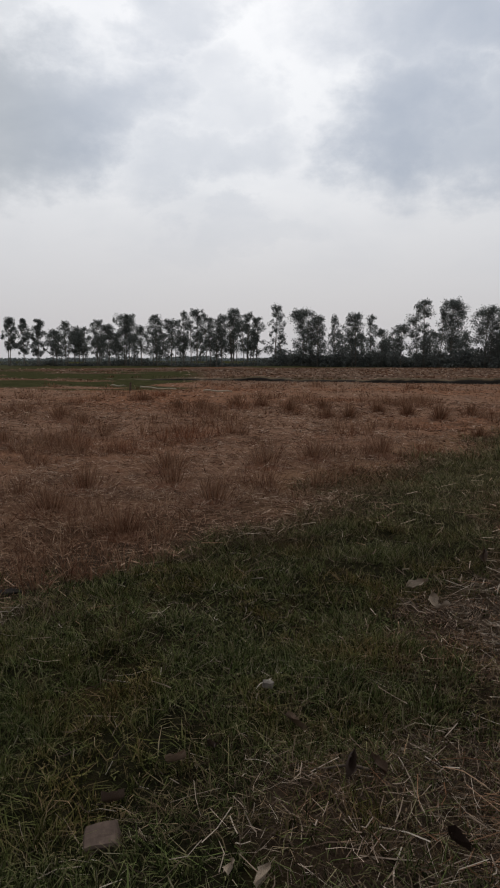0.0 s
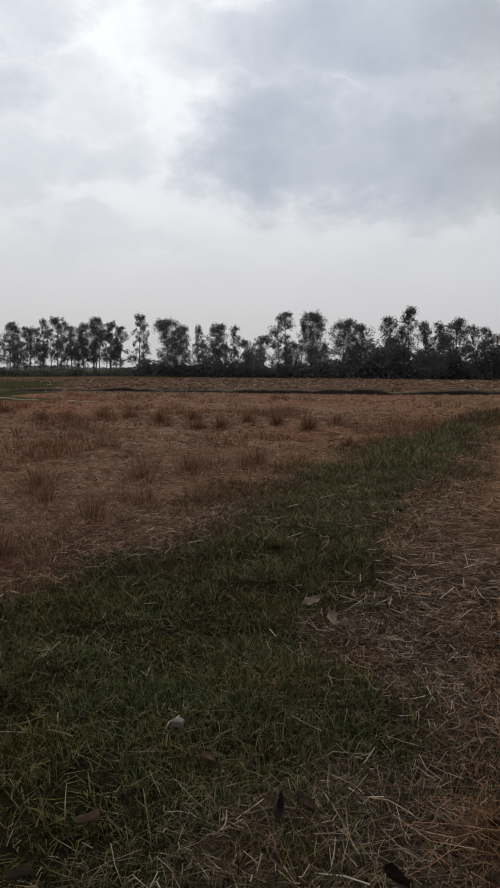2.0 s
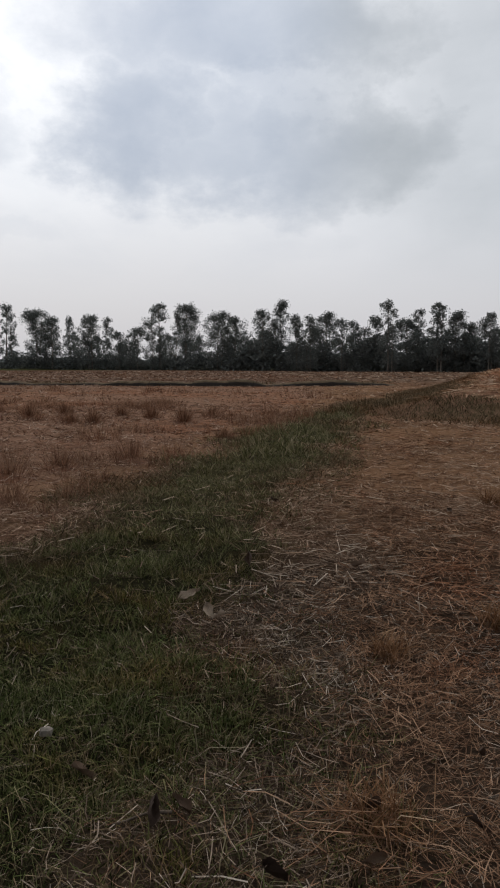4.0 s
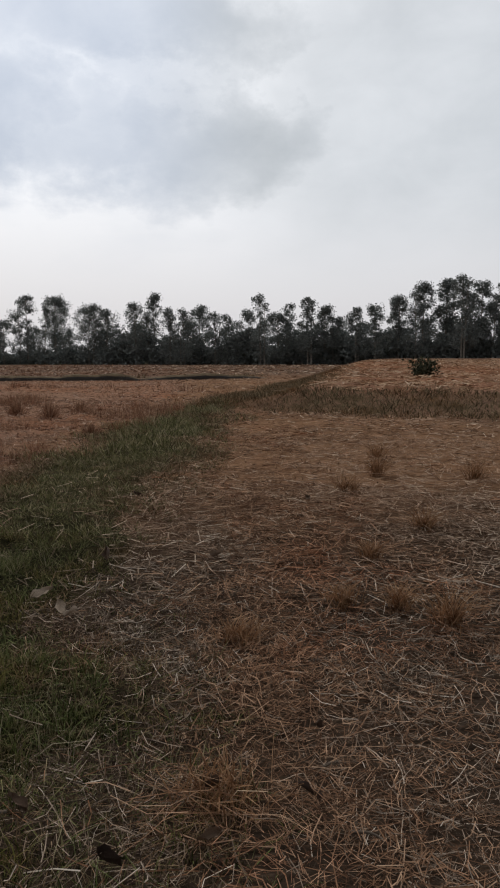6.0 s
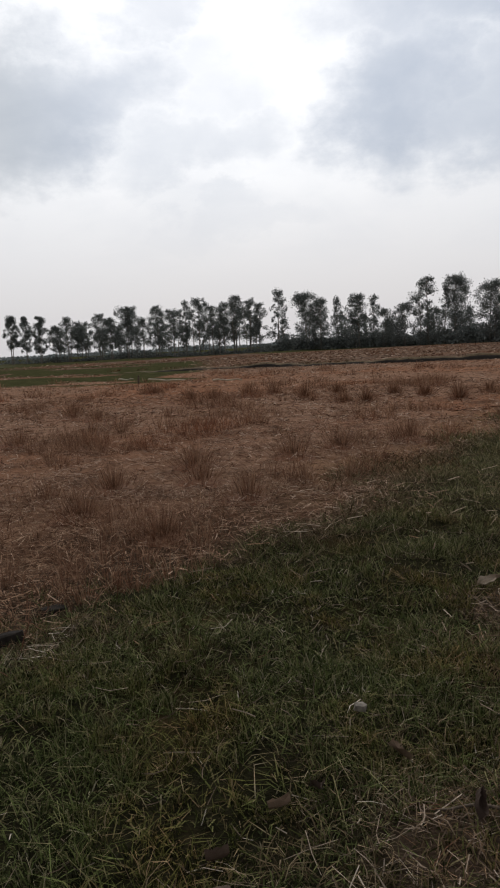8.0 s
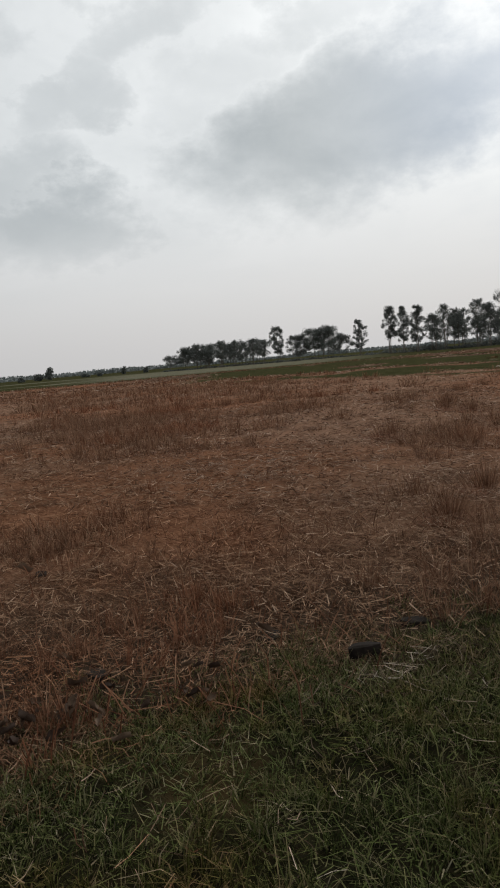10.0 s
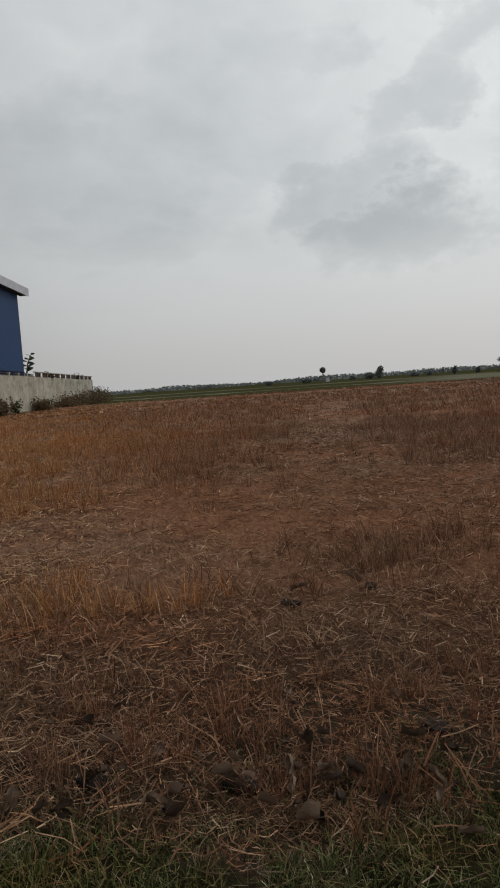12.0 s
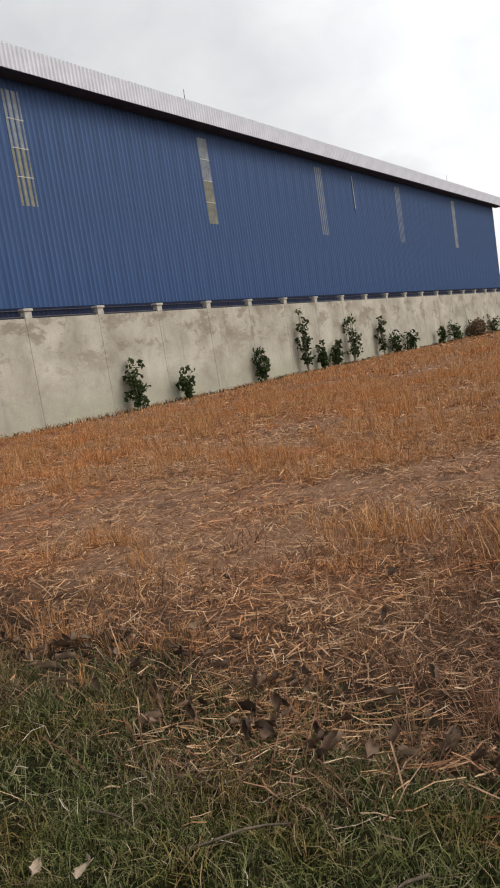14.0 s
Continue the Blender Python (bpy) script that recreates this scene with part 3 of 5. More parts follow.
# ---- grass on the bund ----
def tall_of(x, y):
    """Where stubble stands tall: clumps and broken rows, with trodden lanes between."""
    along = vnoise(x + 0.25 * y, y * 0.35, 1.5, 21)
    m = 0.42 * vnoise(x, y, 1.1, 22) + 0.25 * vnoise(x, y, 2.6, 23) + 0.33 * along
    az = np.degrees(np.arctan2(-x, y))
    open_side = np.maximum(step(az, 60, 42), step(np.hypot(x, y), 10, 7) * step(az, 95, 75))
    row = np.exp(-(((x + 5.3 + 0.25 * np.sin(y * 1.3)) / 0.42) ** 2)) * step(y, -4, -2) * step(y, 4.6, 3.4)
    m = m + 0.22 * row * step(vnoise(x, y, 0.7, 29), 0.3, 0.6)
    m = m + 0.13 * step(np.hypot(x, y), 10, 15) * step(az, 36, 48) + 0.06 * step(az, 72, 86) * step(np.hypot(x, y), 6, 9)
    bare_side = step(np.degrees(np.arctan2(-x, y)), 52, 34) * step(np.hypot(x, y), 2.5, 6)
    return step(m, 0.44 + 0.075 * open_side + 0.065 * bare_side, 0.54 + 0.075 * open_side + 0.045 * bare_side)


def lane_of(x, y):
    """A trodden lane that leads away across the field."""
    t = (-(x + 8.5) * 0.925 + (y - 3.0) * 0.38)
    off = (x + 8.5) * 0.38 + (y - 3.0) * 0.925 + (vnoise(x, y, 2.0, 26) - 0.5) * 1.4
    return step(np.abs(off), 1.6, 0.8) * step(t, -3.5, -1.5) * step(t, 45, 30)


def warm_of(x, y):
    """The golden straw keeps off the trodden edge of the field, but for the end near the wall."""
    far = np.hypot(x, y) + 3.2 * step(np.degrees(np.arctan2(-x, y)), 90, 106)
    return step(far, 3.4, 6.4)


def field_of(x, y):
    l = np.interp(y, STRIP_Y, STRIP_LEFT) + (vnoise(x, y, 0.9, 28) - 0.5) * 0.9
    return step(l - x, -0.35, 0.35) * step(bank_of(x, y), 0.5, -0.5)


def build_grass():
    sets = []
    # tufts a square metre, blades a tuft, near and far end, height, blade width, tuft radius
    for dens, per, r0, r1, hi, wi, wide in ((520, 24, 0.95, 2.8, 0.066, 0.0030, 0.030), (360, 21, 2.8, 4.8, 0.070, 0.0044, 0.038), (180, 16, 4.8, 9, 0.076, 0.0076, 0.055), (90, 13, 9, 20, 0.15, 0.0160, 0.11)):
        cx, cy = scatter(dens, r0, r1, keep=lambda x, y: grass_of(x, y) * (1 - 0.62 * step(0.6 * vnoise(x, y, 0.24, 39) + 0.4 * vnoise(x, y, 0.09, 40), 0.50, 0.64) * step(y - 0.35 * x, 0.9, 1.7)))
        size = uni(0.5, 1.2, len(cx)) * (0.45 + 0.95 * vnoise(cx, cy, 0.35, 32))
        cx, cy, size = np.repeat(cx, per), np.repeat(cy, per), np.repeat(size, per)
        n = len(cx)
        fall, out = uni(0, 2 * np.pi, n), np.abs(rng.normal(0, 1, n))
        x, y = cx + np.cos(fall) * out * wide, cy + np.sin(fall) * out * wide
        h = hi * size * uni(0.35, 1.2, n)
        sets.append(blades(x, y, terrain(x, y) - 0.003, h, wi * uni(0.6, 1.35, n), 0.25 + 0.75 * out * uni(0.3, 1.6, n), 0.9, 0.25, r0 > 2.5, fall + rng.normal(0, 0.8, n)))
    # a low thatch between the tussocks
    x, y = scatter(2600, 0.95, 3.4, keep=grass_of)
    n = len(x)
    sets.append(blades(x, y, terrain(x, y), uni(0.012, 0.035, n), uni(0.003, 0.007, n), uni(0.8, 2.8, n), 0.6, 0.3, True))
    for dens, r0, r1, a0, a1 in ((300, 0.0, 1.0, -75, 138), (110, 0.0, 7, 138, 285)):
        x, y = scatter(dens * 12, r0, r1, a0, a1, keep=grass_of)
        n = len(x)
        sets.append(blades(x, y, terrain(x, y) - 0.004, uni(0.03, 0.08, n), uni(0.006, 0.011, n), uni(0.2, 1.4, n), 0.8, 0.25, True))
    # a drying margin where the grass meets the straw on both sides
    margin = []

    def edge_of(x, y):
        g = grass_of(x, y)
        return step(g, 0.0, 0.2) * step(g, 1.0, 0.7) * (0.3 + 0.7 * step(vnoise(x, y, 0.5, 37), 0.3, 0.6))
    for dens, r0, r1, hi, wi in ((3000, 1.2, 3.4, 0.060, 0.0032), (2200, 3.4, 7, 0.080, 0.0050), (1150, 7, 14, 0.11, 0.010), (420, 14, 20, 0.14, 0.019)):
        x, y = scatter(dens, r0, r1, keep=edge_of)
        n = len(x)
        margin.append(blades(x, y, terrain(x, y) - 0.004, hi * uni(0.4, 1.2, n), wi * uni(0.6, 1.3, n), uni(0.3, 1.8, n), 0.8, 0.25, r0 > 3))
    stuff("margin_grass", margin, BANK_GRASS, "thin brown drying grass along the edges of the bund", "grass")
    face, rough = [], []
    x, y = scatter(330, 13, 36, -42, 2, keep=slope_of)
    n = len(x)
    h = 0.18 * uni(0.4, 1.25, n) * (0.4 + 0.9 * vnoise(x, y, 0.9, 34))
    front = (x - 3.4) * 0.6 + (y - 16.9) * 0.8 + (vnoise(x, y, 0.7, 35) - 0.5) * 1.2
    dark = rng.random(n) < step(x, 3.4, 5.6) * step(front, 2.2, 1.5) * (0.35 + 0.65 * step(vnoise(x, y, 1.3, 36), 0.35, 0.6))
    for group, some in ((face, dark), (rough, ~dark)):
        k = int(some.sum())
        group.append(blades(x[some], y[some], terrain(x[some], y[some]) - 0.005, h[some], 0.019 * uni(0.6, 1.3, k), uni(0.2, 1.3, k), 0.8, 0.25, True))
    stuff("bank_face_grass", face, FACE_GRASS, "dark olive grass on the front face of the bank", "grass")
    x = uni(-27, 9.0, 2000)
    y = np.interp(x, DIKE_X, DIKE_Y) + (vnoise(x, x * 0, 2.5, 6) - 0.5) * 0.9 + uni(0.1, 1.2, 2000)
    ok = vnoise(x, y * 0, 1.1, 38) > 0.42
    x, y = x[ok], y[ok]
    n = len(x)
    rough.append(blades(x, y, terrain(x, y) + 0.12, uni(0.08, 0.26, n), uni(0.02, 0.045, n), uni(0.2, 1.3, n), 0.8, 0.3, True))
    stuff("bank_grass", rough, BANK_GRASS, "rough drying grass on the slope of the bank", "grass")
    stuff("bund_grass", sets, GRASS, "short green and dry grass matted on the field bund", "grass")


build_grass()


def build_stubble():
    sets, golden = [], []
    # standing stalks in fanned hills: hills a square metre, near and far end, stalks a hill, height, stalk width, hill radius
    for dens, r0, r1, per, hi, wi, wide in ((24, 1.2, 5, 40, 0.17, 0.0032, 0.060), (16, 5, 11, 41, 0.235, 0.0049, 0.095), (9, 11, 24, 40, 0.26, 0.0080, 0.15), (2.8, 24, 50, 20, 0.26, 0.020, 0.27), (0.6, 50, 110, 11, 0.26, 0.06, 0.4)):
        def keep(x, y):
            return field_of(x, y) * (0.05 + 0.95 * tall_of(x, y)) * (1 - 0.9 * lane_of(x, y)) * (1 - 0.93 * step(dike_off(x, y), -9, -3) * step(np.hypot(x, y), 70, 50)) * (1 - step(cover_of(x, y)[..., 2], 0.4, 0.7))
        cx, cy = scatter(dens, r0, r1, keep=keep)
        tall = tall_of(cx, cy)
        high = hi * (0.35 + 0.70 * tall) * uni(0.55, 1.3, len(cx))
        cx, cy, high = np.repeat(cx, per), np.repeat(cy, per), np.repeat(high, per)
        n = len(cx)
        fall, out = uni(0, 2 * np.pi, n), np.abs(rng.normal(0, 1, n))
        x, y = cx + np.cos(fall) * out * wide, cy + np.sin(fall) * out * wide
        high = high * np.clip(1.1 - 0.30 * out, 0.25, 1) * uni(0.45, 1.12, n)
        gold = rng.random(n) < step(np.degrees(np.arctan2(-x, y)) + 14 * (vnoise(x, y, 4.0, 25) - 0.5), 68, 96) * warm_of(x, y)
        for group, some in ((sets, ~gold), (golden, gold)):
            k = int(some.sum())
            u, v = x[some], y[some]
            group.append(blades(u, v, terrain(u, v) - 0.01, high[some] * (0.8 if group is golden else 1.0), wi * uni(0.7, 1.3, k), 0.14 + 0.62 * out[some] * uni(0.2, 1.6, k), 0.5, 0.4, r0 > 4, fall[some] + rng.normal(0, 0.5, k)))
    # a broken row of taller golden hills a few steps into the field
    cy = rng.uniform(-2.6, 4.0, 190)
    cx = -5.35 + 0.25 * np.sin(cy * 1.3) + rng.normal(0, 0.3, 190)
    ok = vnoise(cx, cy, 0.8, 29) > 0.36
    cx, cy = np.repeat(cx[ok], 18), np.repeat(cy[ok], 18)
    n = len(cx)
    x, y = cx + rng.normal(0, 0.035, n), cy + rng.normal(0, 0.035, n)
    for group, some in ((golden, y < 1.4), (sets, y >= 1.4)):
        k = int(some.sum())
        group.append(blades(x[some], y[some], terrain(x[some], y[some]) - 0.01, uni(0.08, 0.23, k), uni(0.004, 0.007, k), uni(0.05, 0.8, k), 0.3, 0.5))
    # short thick stubs along the trodden edge of the field
    x, y = scatter(250, 1.5, 6, 20, keep=lambda x, y: field_of(x, y) * step(vnoise(x, y, 0.3, 27), 0.35, 0.6))
    n = len(x)
    sets.append(blades(x, y, terrain(x, y) - 0.01, uni(0.05, 0.17, n), uni(0.004, 0.0075, n), uni(0.1, 1.3, n), 0.2, 0.8))
    stuff("golden_stubble", golden, GOLDEN, "golden standing rice stubble on the wall side of the field", "stubble")
    stuff("rice_stubble", sets, STUBBLE, "standing dry rice stubble in broken rows across the field", "stubble")


build_stubble()


def rust_of(x, y):
    """Where the straw on the path is still rust coloured: a worn middle band and loose patches."""
    mid = np.interp(y, [0.5, 1.6, 2.6, 4.6, 9.0, 16.0], [0.95, 0.95, 1.0, 1.5, 2.1, 3.4])
    band = np.exp(-(((x - mid + (vnoise(x, y, 0.9, 46) - 0.5) * 0.7) / (0.24 + 0.05 * np.clip(y, 0, 8))) ** 2))
    loose = step(0.6 * vnoise(x, y, 1.1, 47) + 0.4 * vnoise(x, y, 0.35, 48), 0.52, 0.66)
    return np.clip(0.06 + 0.66 * band + 0.45 * loose * step(x - mid, -0.5, 0.3), 0, 0.85)


def build_straw():
    path, rust, field, golden = [], [], [], []
    bare = lambda x, y: 1 - 0.955 * step(grass_of(x, y), 0.0, 0.75)
    thick = lambda x, y: (0.72 + 0.28 * step(vnoise(x, y, 1.7, 43), 0.35, 0.6)) * (0.5 + 0.5 * step(vnoise(x, y, 0.4, 41), 0.3, 0.6)) * (1 - 0.30 * step(np.interp(y, STRIP_Y, STRIP_LEFT) - x, 0.0, 0.4) * step(np.hypot(x, y), 6.5, 4))
    for dens, r0, r1, lo, wi, rise in ((4400, 1.0, 3.6, 0.100, 0.0023, 0.032), (1900, 3.6, 7, 0.13, 0.0038, 0.042), (700, 7, 12, 0.15, 0.0056, 0.045), (210, 12, 22, 0.17, 0.0105, 0.045), (26, 22, 48, 0.20, 0.020, 0.04), (6, 48, 100, 0.4, 0.05, 0.08)):
        x, y = scatter(dens, r0, r1, keep=lambda x, y: bare(x, y) * thick(x, y) * (1 - 0.5 * step(x, 0.75, 0.25) * step(y, 2.6, 1.6) * step(y, 0.2, 0.8)) * step(bank_of(x, y), 0.2, -0.2) * (1 - damp_of(x, y)) * (1 - step(cover_of(x, y)[..., 2], 0.4, 0.7)))
        on_path = x > np.interp(y, STRIP_Y, STRIP_LEFT) + 0.2
        rusty = on_path & (rng.random(len(x)) < rust_of(x, y))
        gold = ~on_path & (rng.random(len(x)) < step(np.degrees(np.arctan2(-x, y)) + 14 * (vnoise(x, y, 4.0, 25) - 0.5), 70, 100) * warm_of(x, y))
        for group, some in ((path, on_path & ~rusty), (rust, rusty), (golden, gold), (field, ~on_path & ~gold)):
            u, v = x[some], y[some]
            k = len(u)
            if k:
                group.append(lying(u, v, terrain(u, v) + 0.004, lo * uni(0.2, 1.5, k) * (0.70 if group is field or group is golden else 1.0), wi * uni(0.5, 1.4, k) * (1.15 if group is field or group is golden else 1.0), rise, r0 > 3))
    # a fine broken mat under the longer straws
    for dens, r0, r1, wi in ((4200, 1.0, 2.6, 0.0017), (2300, 2.6, 4.4, 0.0025), (800, 4.4, 7.5, 0.0040)):
        x, y = scatter(dens, r0, r1, -50, 25, keep=lambda x, y: bare(x, y) * step(x - np.interp(y, STRIP_Y, STRIP_LEFT), 0.2, 0.6) * (0.35 + 0.65 * step(vnoise(x, y, 0.16, 49), 0.35, 0.6)))
        rusty = rng.random(len(x)) < rust_of(x, y)
        for group, some in ((path, ~rusty), (rust, rusty)):
            u, v = x[some], y[some]
            k = len(u)
            group.append(lying(u, v, terrain(u, v) + 0.002, uni(0.018, 0.075, k) * wi / 0.0015, wi * uni(0.6, 1.4, k), 0.012, True))
    # fanned handfuls on the path
    for cx, cy, size, wide, count, way in ((0.66, 1.70, 0.24, 0.09, 55, 168), (1.02, 1.56, 0.22, 0.10, 50, 115), (0.95, 2.2, 0.22, 0.10, 45, 60), (1.95, 2.95, 0.26, 0.10, 60, -35), (1.5, 4.3, 0.3, 0.1, 60, 20)):
        a = np.radians(way) + rng.normal(0, 0.55, count)
        x, y = cx + rng.normal(0, wide, count) + 0.3 * size * np.cos(a), cy + rng.normal(0, wide, count) + 0.3 * size * np.sin(a)
        rust.append(lying(x, y, terrain(x, y) + 0.02, size * uni(0.4, 1.1, count), uni(0.0014, 0.0028, count), 0.045, False, a))
    # thick straws swept one way in swaths beside the bund
    for cx, cy, sx, sy, count, way in ((-3.05, -0.45, 0.26, 0.45, 430, 112), (-3.6, 0.5, 0.35, 0.5, 120, 95), (-2.85, 1.6, 0.3, 0.4, 90, 60), (-4.6, -0.6, 0.5, 0.8, 220, 110)):
        x, y = rng.normal(cx, sx, count), rng.normal(cy, sy, count)
        ok = rng.random(count) < field_of(x, y)
        x, y = x[ok], y[ok]
        k = len(x)
        (golden if way > 100 else field).append(lying(x, y, terrain(x, y) + 0.012, uni(0.06, 0.18, k), uni(0.0026, 0.0050, k), 0.03, False, np.radians(way) + rng.normal(0, 0.4, k)))
    # crumbled bits along the trodden edge of the field
    x, y = scatter(2100, 1.6, 5.2, 34, 136, keep=lambda x, y: field_of(x, y) * bare(x, y) * (1 - 0.8 * damp_of(x, y)))
    k = len(x)
    field.append(lying(x, y, terrain(x, y) + 0.002, uni(0.012, 0.06, k), uni(0.0018, 0.0045, k), 0.012, True))
    for dens, r0, r1, a0, a1 in ((2600, 0.0, 1.0, -75, 138), (1300, 0.0, 7, 138, 285), (1300, 3.6, 7, -75, -50)):
        x, y = scatter(dens, r0, r1, a0, a1, keep=lambda x, y: bare(x, y) * thick(x, y))
        n = len(x)
        side = x > np.interp(y, STRIP_Y, STRIP_LEFT)
        for group, some in ((path, side), (golden, ~side)):
            k = int(some.sum())
            if k:
                group.append(lying(x[some], y[some], terrain(x[some], y[some]) + 0.004, uni(0.04, 0.16, k), uni(0.002, 0.0048, k), 0.035, True))
    # straw left on top of the raised ground
    x, y = scatter(75, 14, 50, -45, 5, keep=lambda x, y: step(bank_of(x, y), 0.3, 0.8) * (1 - slope_of(x, y)) * (0.3 + 0.7 * vnoise(x, y, 0.8, 45)))
    n = len(x)
    bank = [lying(x, y, terrain(x, y) + 0.01, 0.30 * uni(0.3, 1.3, n), 0.022 * uni(0.5, 1.3, n), 0.07, True)]
    stuff("bank_straw", bank, BANK_STRAW, "pale rice straw spread over the raised bank", "straw")
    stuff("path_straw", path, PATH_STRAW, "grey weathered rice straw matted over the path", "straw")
    stuff("rust_straw", rust, RUST_STRAW, "rust-coloured rice straw along the worn middle of the path", "straw")
    stuff("field_straw", field, STRAW, "brown rice straw strewn between the stubble", "straw")
    stuff("golden_straw", golden, GOLD_STRAW, "golden rice straw lying on the wall side of the field", "straw")


build_straw()

# ---- trees ----


def tube(pts, radii, sides=6):
    """A tapered tube along points, as quads."""
    pts = np.asarray(pts, float)
    t = np.gradient(pts, axis=0)
    t /= np.linalg.norm(t, axis=1)[:, None] + 1e-9
    ref = np.where(np.abs(t[:, 2:3]) > 0.9, [[1.0, 0, 0]], [[0, 0, 1.0]])
    u = np.cross(t, ref)
    u /= np.linalg.norm(u, axis=1)[:, None]
    w = np.cross(t, u)
    a = np.linspace(0, 2 * np.pi, sides, endpoint=False)
    ring = u[:, None] * np.cos(a)[None, :, None] + w[:, None] * np.sin(a)[None, :, None]
    v = pts[:, None] + ring * np.asarray(radii)[:, None, None]
    i, j = np.meshgrid(np.arange(len(pts) - 1), np.arange(sides), indexing="ij")
    k = (j + 1) % sides
    q = np.stack([i * sides + j, i * sides + k, (i + 1) * sides + k, (i + 1) * sides + j], -1).reshape(-1, 4)
    return v.reshape(-1, 3), q


def leaf_cards(centres, long, wide):
    """Small pointed leaves at random turns: a kite of one quad each."""
    n = len(centres)
    a = rng.normal(size=(n, 3))
    a /= np.linalg.norm(a, axis=1)[:, None]
    b = np.cross(a, rng.normal(size=(n, 3)))
    b /= np.linalg.norm(b, axis=1)[:, None]
    a, b = a * (long / 2)[:, None], b * (wide / 2)[:, None]
    v = np.stack([centres - a, centres - b - a * 0.1, centres + a, centres + b - a * 0.1], 1)
    return v.reshape(-1, 3), np.arange(4 * n).reshape(-1, 4)


def gum_tree(x, y, high, wide, dense, label, group, thin=1.0, clear=0.0):
    """A slender gum: one to three leaning stems, thin limbs, and separate drooping leaf clumps with sky between them."""
    wide, high = wide * 1.05 + 0.5, high * 1.02
    r0 = (0.017 if clear > 0.25 else 0.013) * high
    ts = np.linspace(0, 1, 7)
    stems, sets, pts = [], [], []
    for k in range(1 if wide < 3.4 else 2 if wide < 5.2 else 3):
        a = rng.uniform(0, 2 * np.pi)
        spread = (0.05 if k == 0 else rng.uniform(0.16, 0.30)) * wide
        top = high * (0.96 if k == 0 else rng.uniform(0.70, 0.92))
        foot = 0.0 if k == 0 else rng.uniform(0.05, 0.25) * wide
        line = np.stack([np.cos(a) * (foot * (1 - ts) + spread * (0.3 + ts**1.4)) + rng.normal(0, 0.09, 7) * ts, np.sin(a) * (foot * (1 - ts) + spread * ts**1.4), top * ts], -1)
        stems.append(line)
        sets.append(tube(line, r0 * (1.0 if k == 0 else 0.75) * (1 - 0.82 * ts), 6))
    bare = max(rng.uniform(0.24, 0.38) if dense < 0.5 else rng.uniform(0.04, 0.2), clear)
    tall = high * (1 - bare)
    # the outline: a few random bulges and waists, wide in the middle
    knots = np.linspace(0, 1, 6)
    shapes = ([0.70, 0.95, 1.0, 0.86, 0.66, 0.34], [0.45, 0.78, 1.0, 0.98, 0.74, 0.40], [0.80, 1.0, 0.70, 0.62, 0.66, 0.36])
    bulge = np.array(shapes[int(rng.integers(3))]) * rng.uniform(0.74, 1.2, 6)
    count = int((8 + (1.5 + 0.5 * (dense > 0.5)) * tall * wide) * rng.uniform(0.85, 1.15))
    leaves = int((94 + 18 * dense) * wide * tall * thin)
    for k in range(count):
        f = (k + rng.uniform(0, 1)) / count
        line = stems[int(rng.integers(len(stems)))] if f < 0.72 else stems[0]
        z = high * bare + tall * f
        w = float(np.interp(f, knots, bulge)) * wide * 0.5
        a, reach = rng.uniform(0, 2 * np.pi), w * rng.random() ** 0.55
        axis = np.array([np.interp(z, line[:, 2], line[:, 0]), np.interp(z, line[:, 2], line[:, 1]), 0.0])
        rad = rng.uniform(0.30, 0.80) * (wide / 4.0) ** 0.5
        at = axis + [np.cos(a) * reach, np.sin(a) * reach, min(z, high - rad)]
        root = np.array([np.interp(max(at[2] - 0.4 * reach - 0.3, 0.3), line[:, 2], line[:, j]) for j in range(3)])
        if k % 2 == 0:
            sets.append(tube([root, root * 0.5 + at * 0.5 + [0, 0, 0.05 * reach], at], [r0 * 0.30, r0 * 0.18, r0 * 0.05], 3))
        m = max(8, int(leaves / count * (rad / 0.45) ** 1.5))
        e = rng.normal(size=(m, 3))
        e = e / np.linalg.norm(e, axis=1)[:, None] * np.where(rng.random((m, 1)) < 0.96, 0.1 + 0.95 * rng.random((m, 1)) ** 0.6, rng.uniform(0.9, 1.25, (m, 1))) * rad * rng.uniform(0.6, 1.4, 3)
        e[:, 2] = e[:, 2] - 0.4 * rad * rng.random(m) ** 2
        pts.append(at + e)
    pts = np.concatenate(pts)
    pts = pts[pts[:, 2] > max(0.1, high * (clear - 0.08))]
    n = len(pts)
    tree = tagged(new("gum_tree"), label, "tree", group)
    tree.matrix_basis = pose(x, y, float(terrain(x, y)) - 0.03, 0, 0, 0)
    piece("trunk", mesh_of("trunk", *joined(sets), BARK, True), tree)
    piece("crown", mesh_of("crown", *leaf_cards(pts, uni(0.15, 0.30, n) / min(thin, 1.0)**0.5, uni(0.09, 0.165, n) / min(thin, 1.0)**0.5), LEAFAGE), tree)
    return tree


def far_of(a):
    return float(np.interp(a, [-26, -3, 20, 38, 47, 56], [100, 111, 140, 180, 200, 215]))


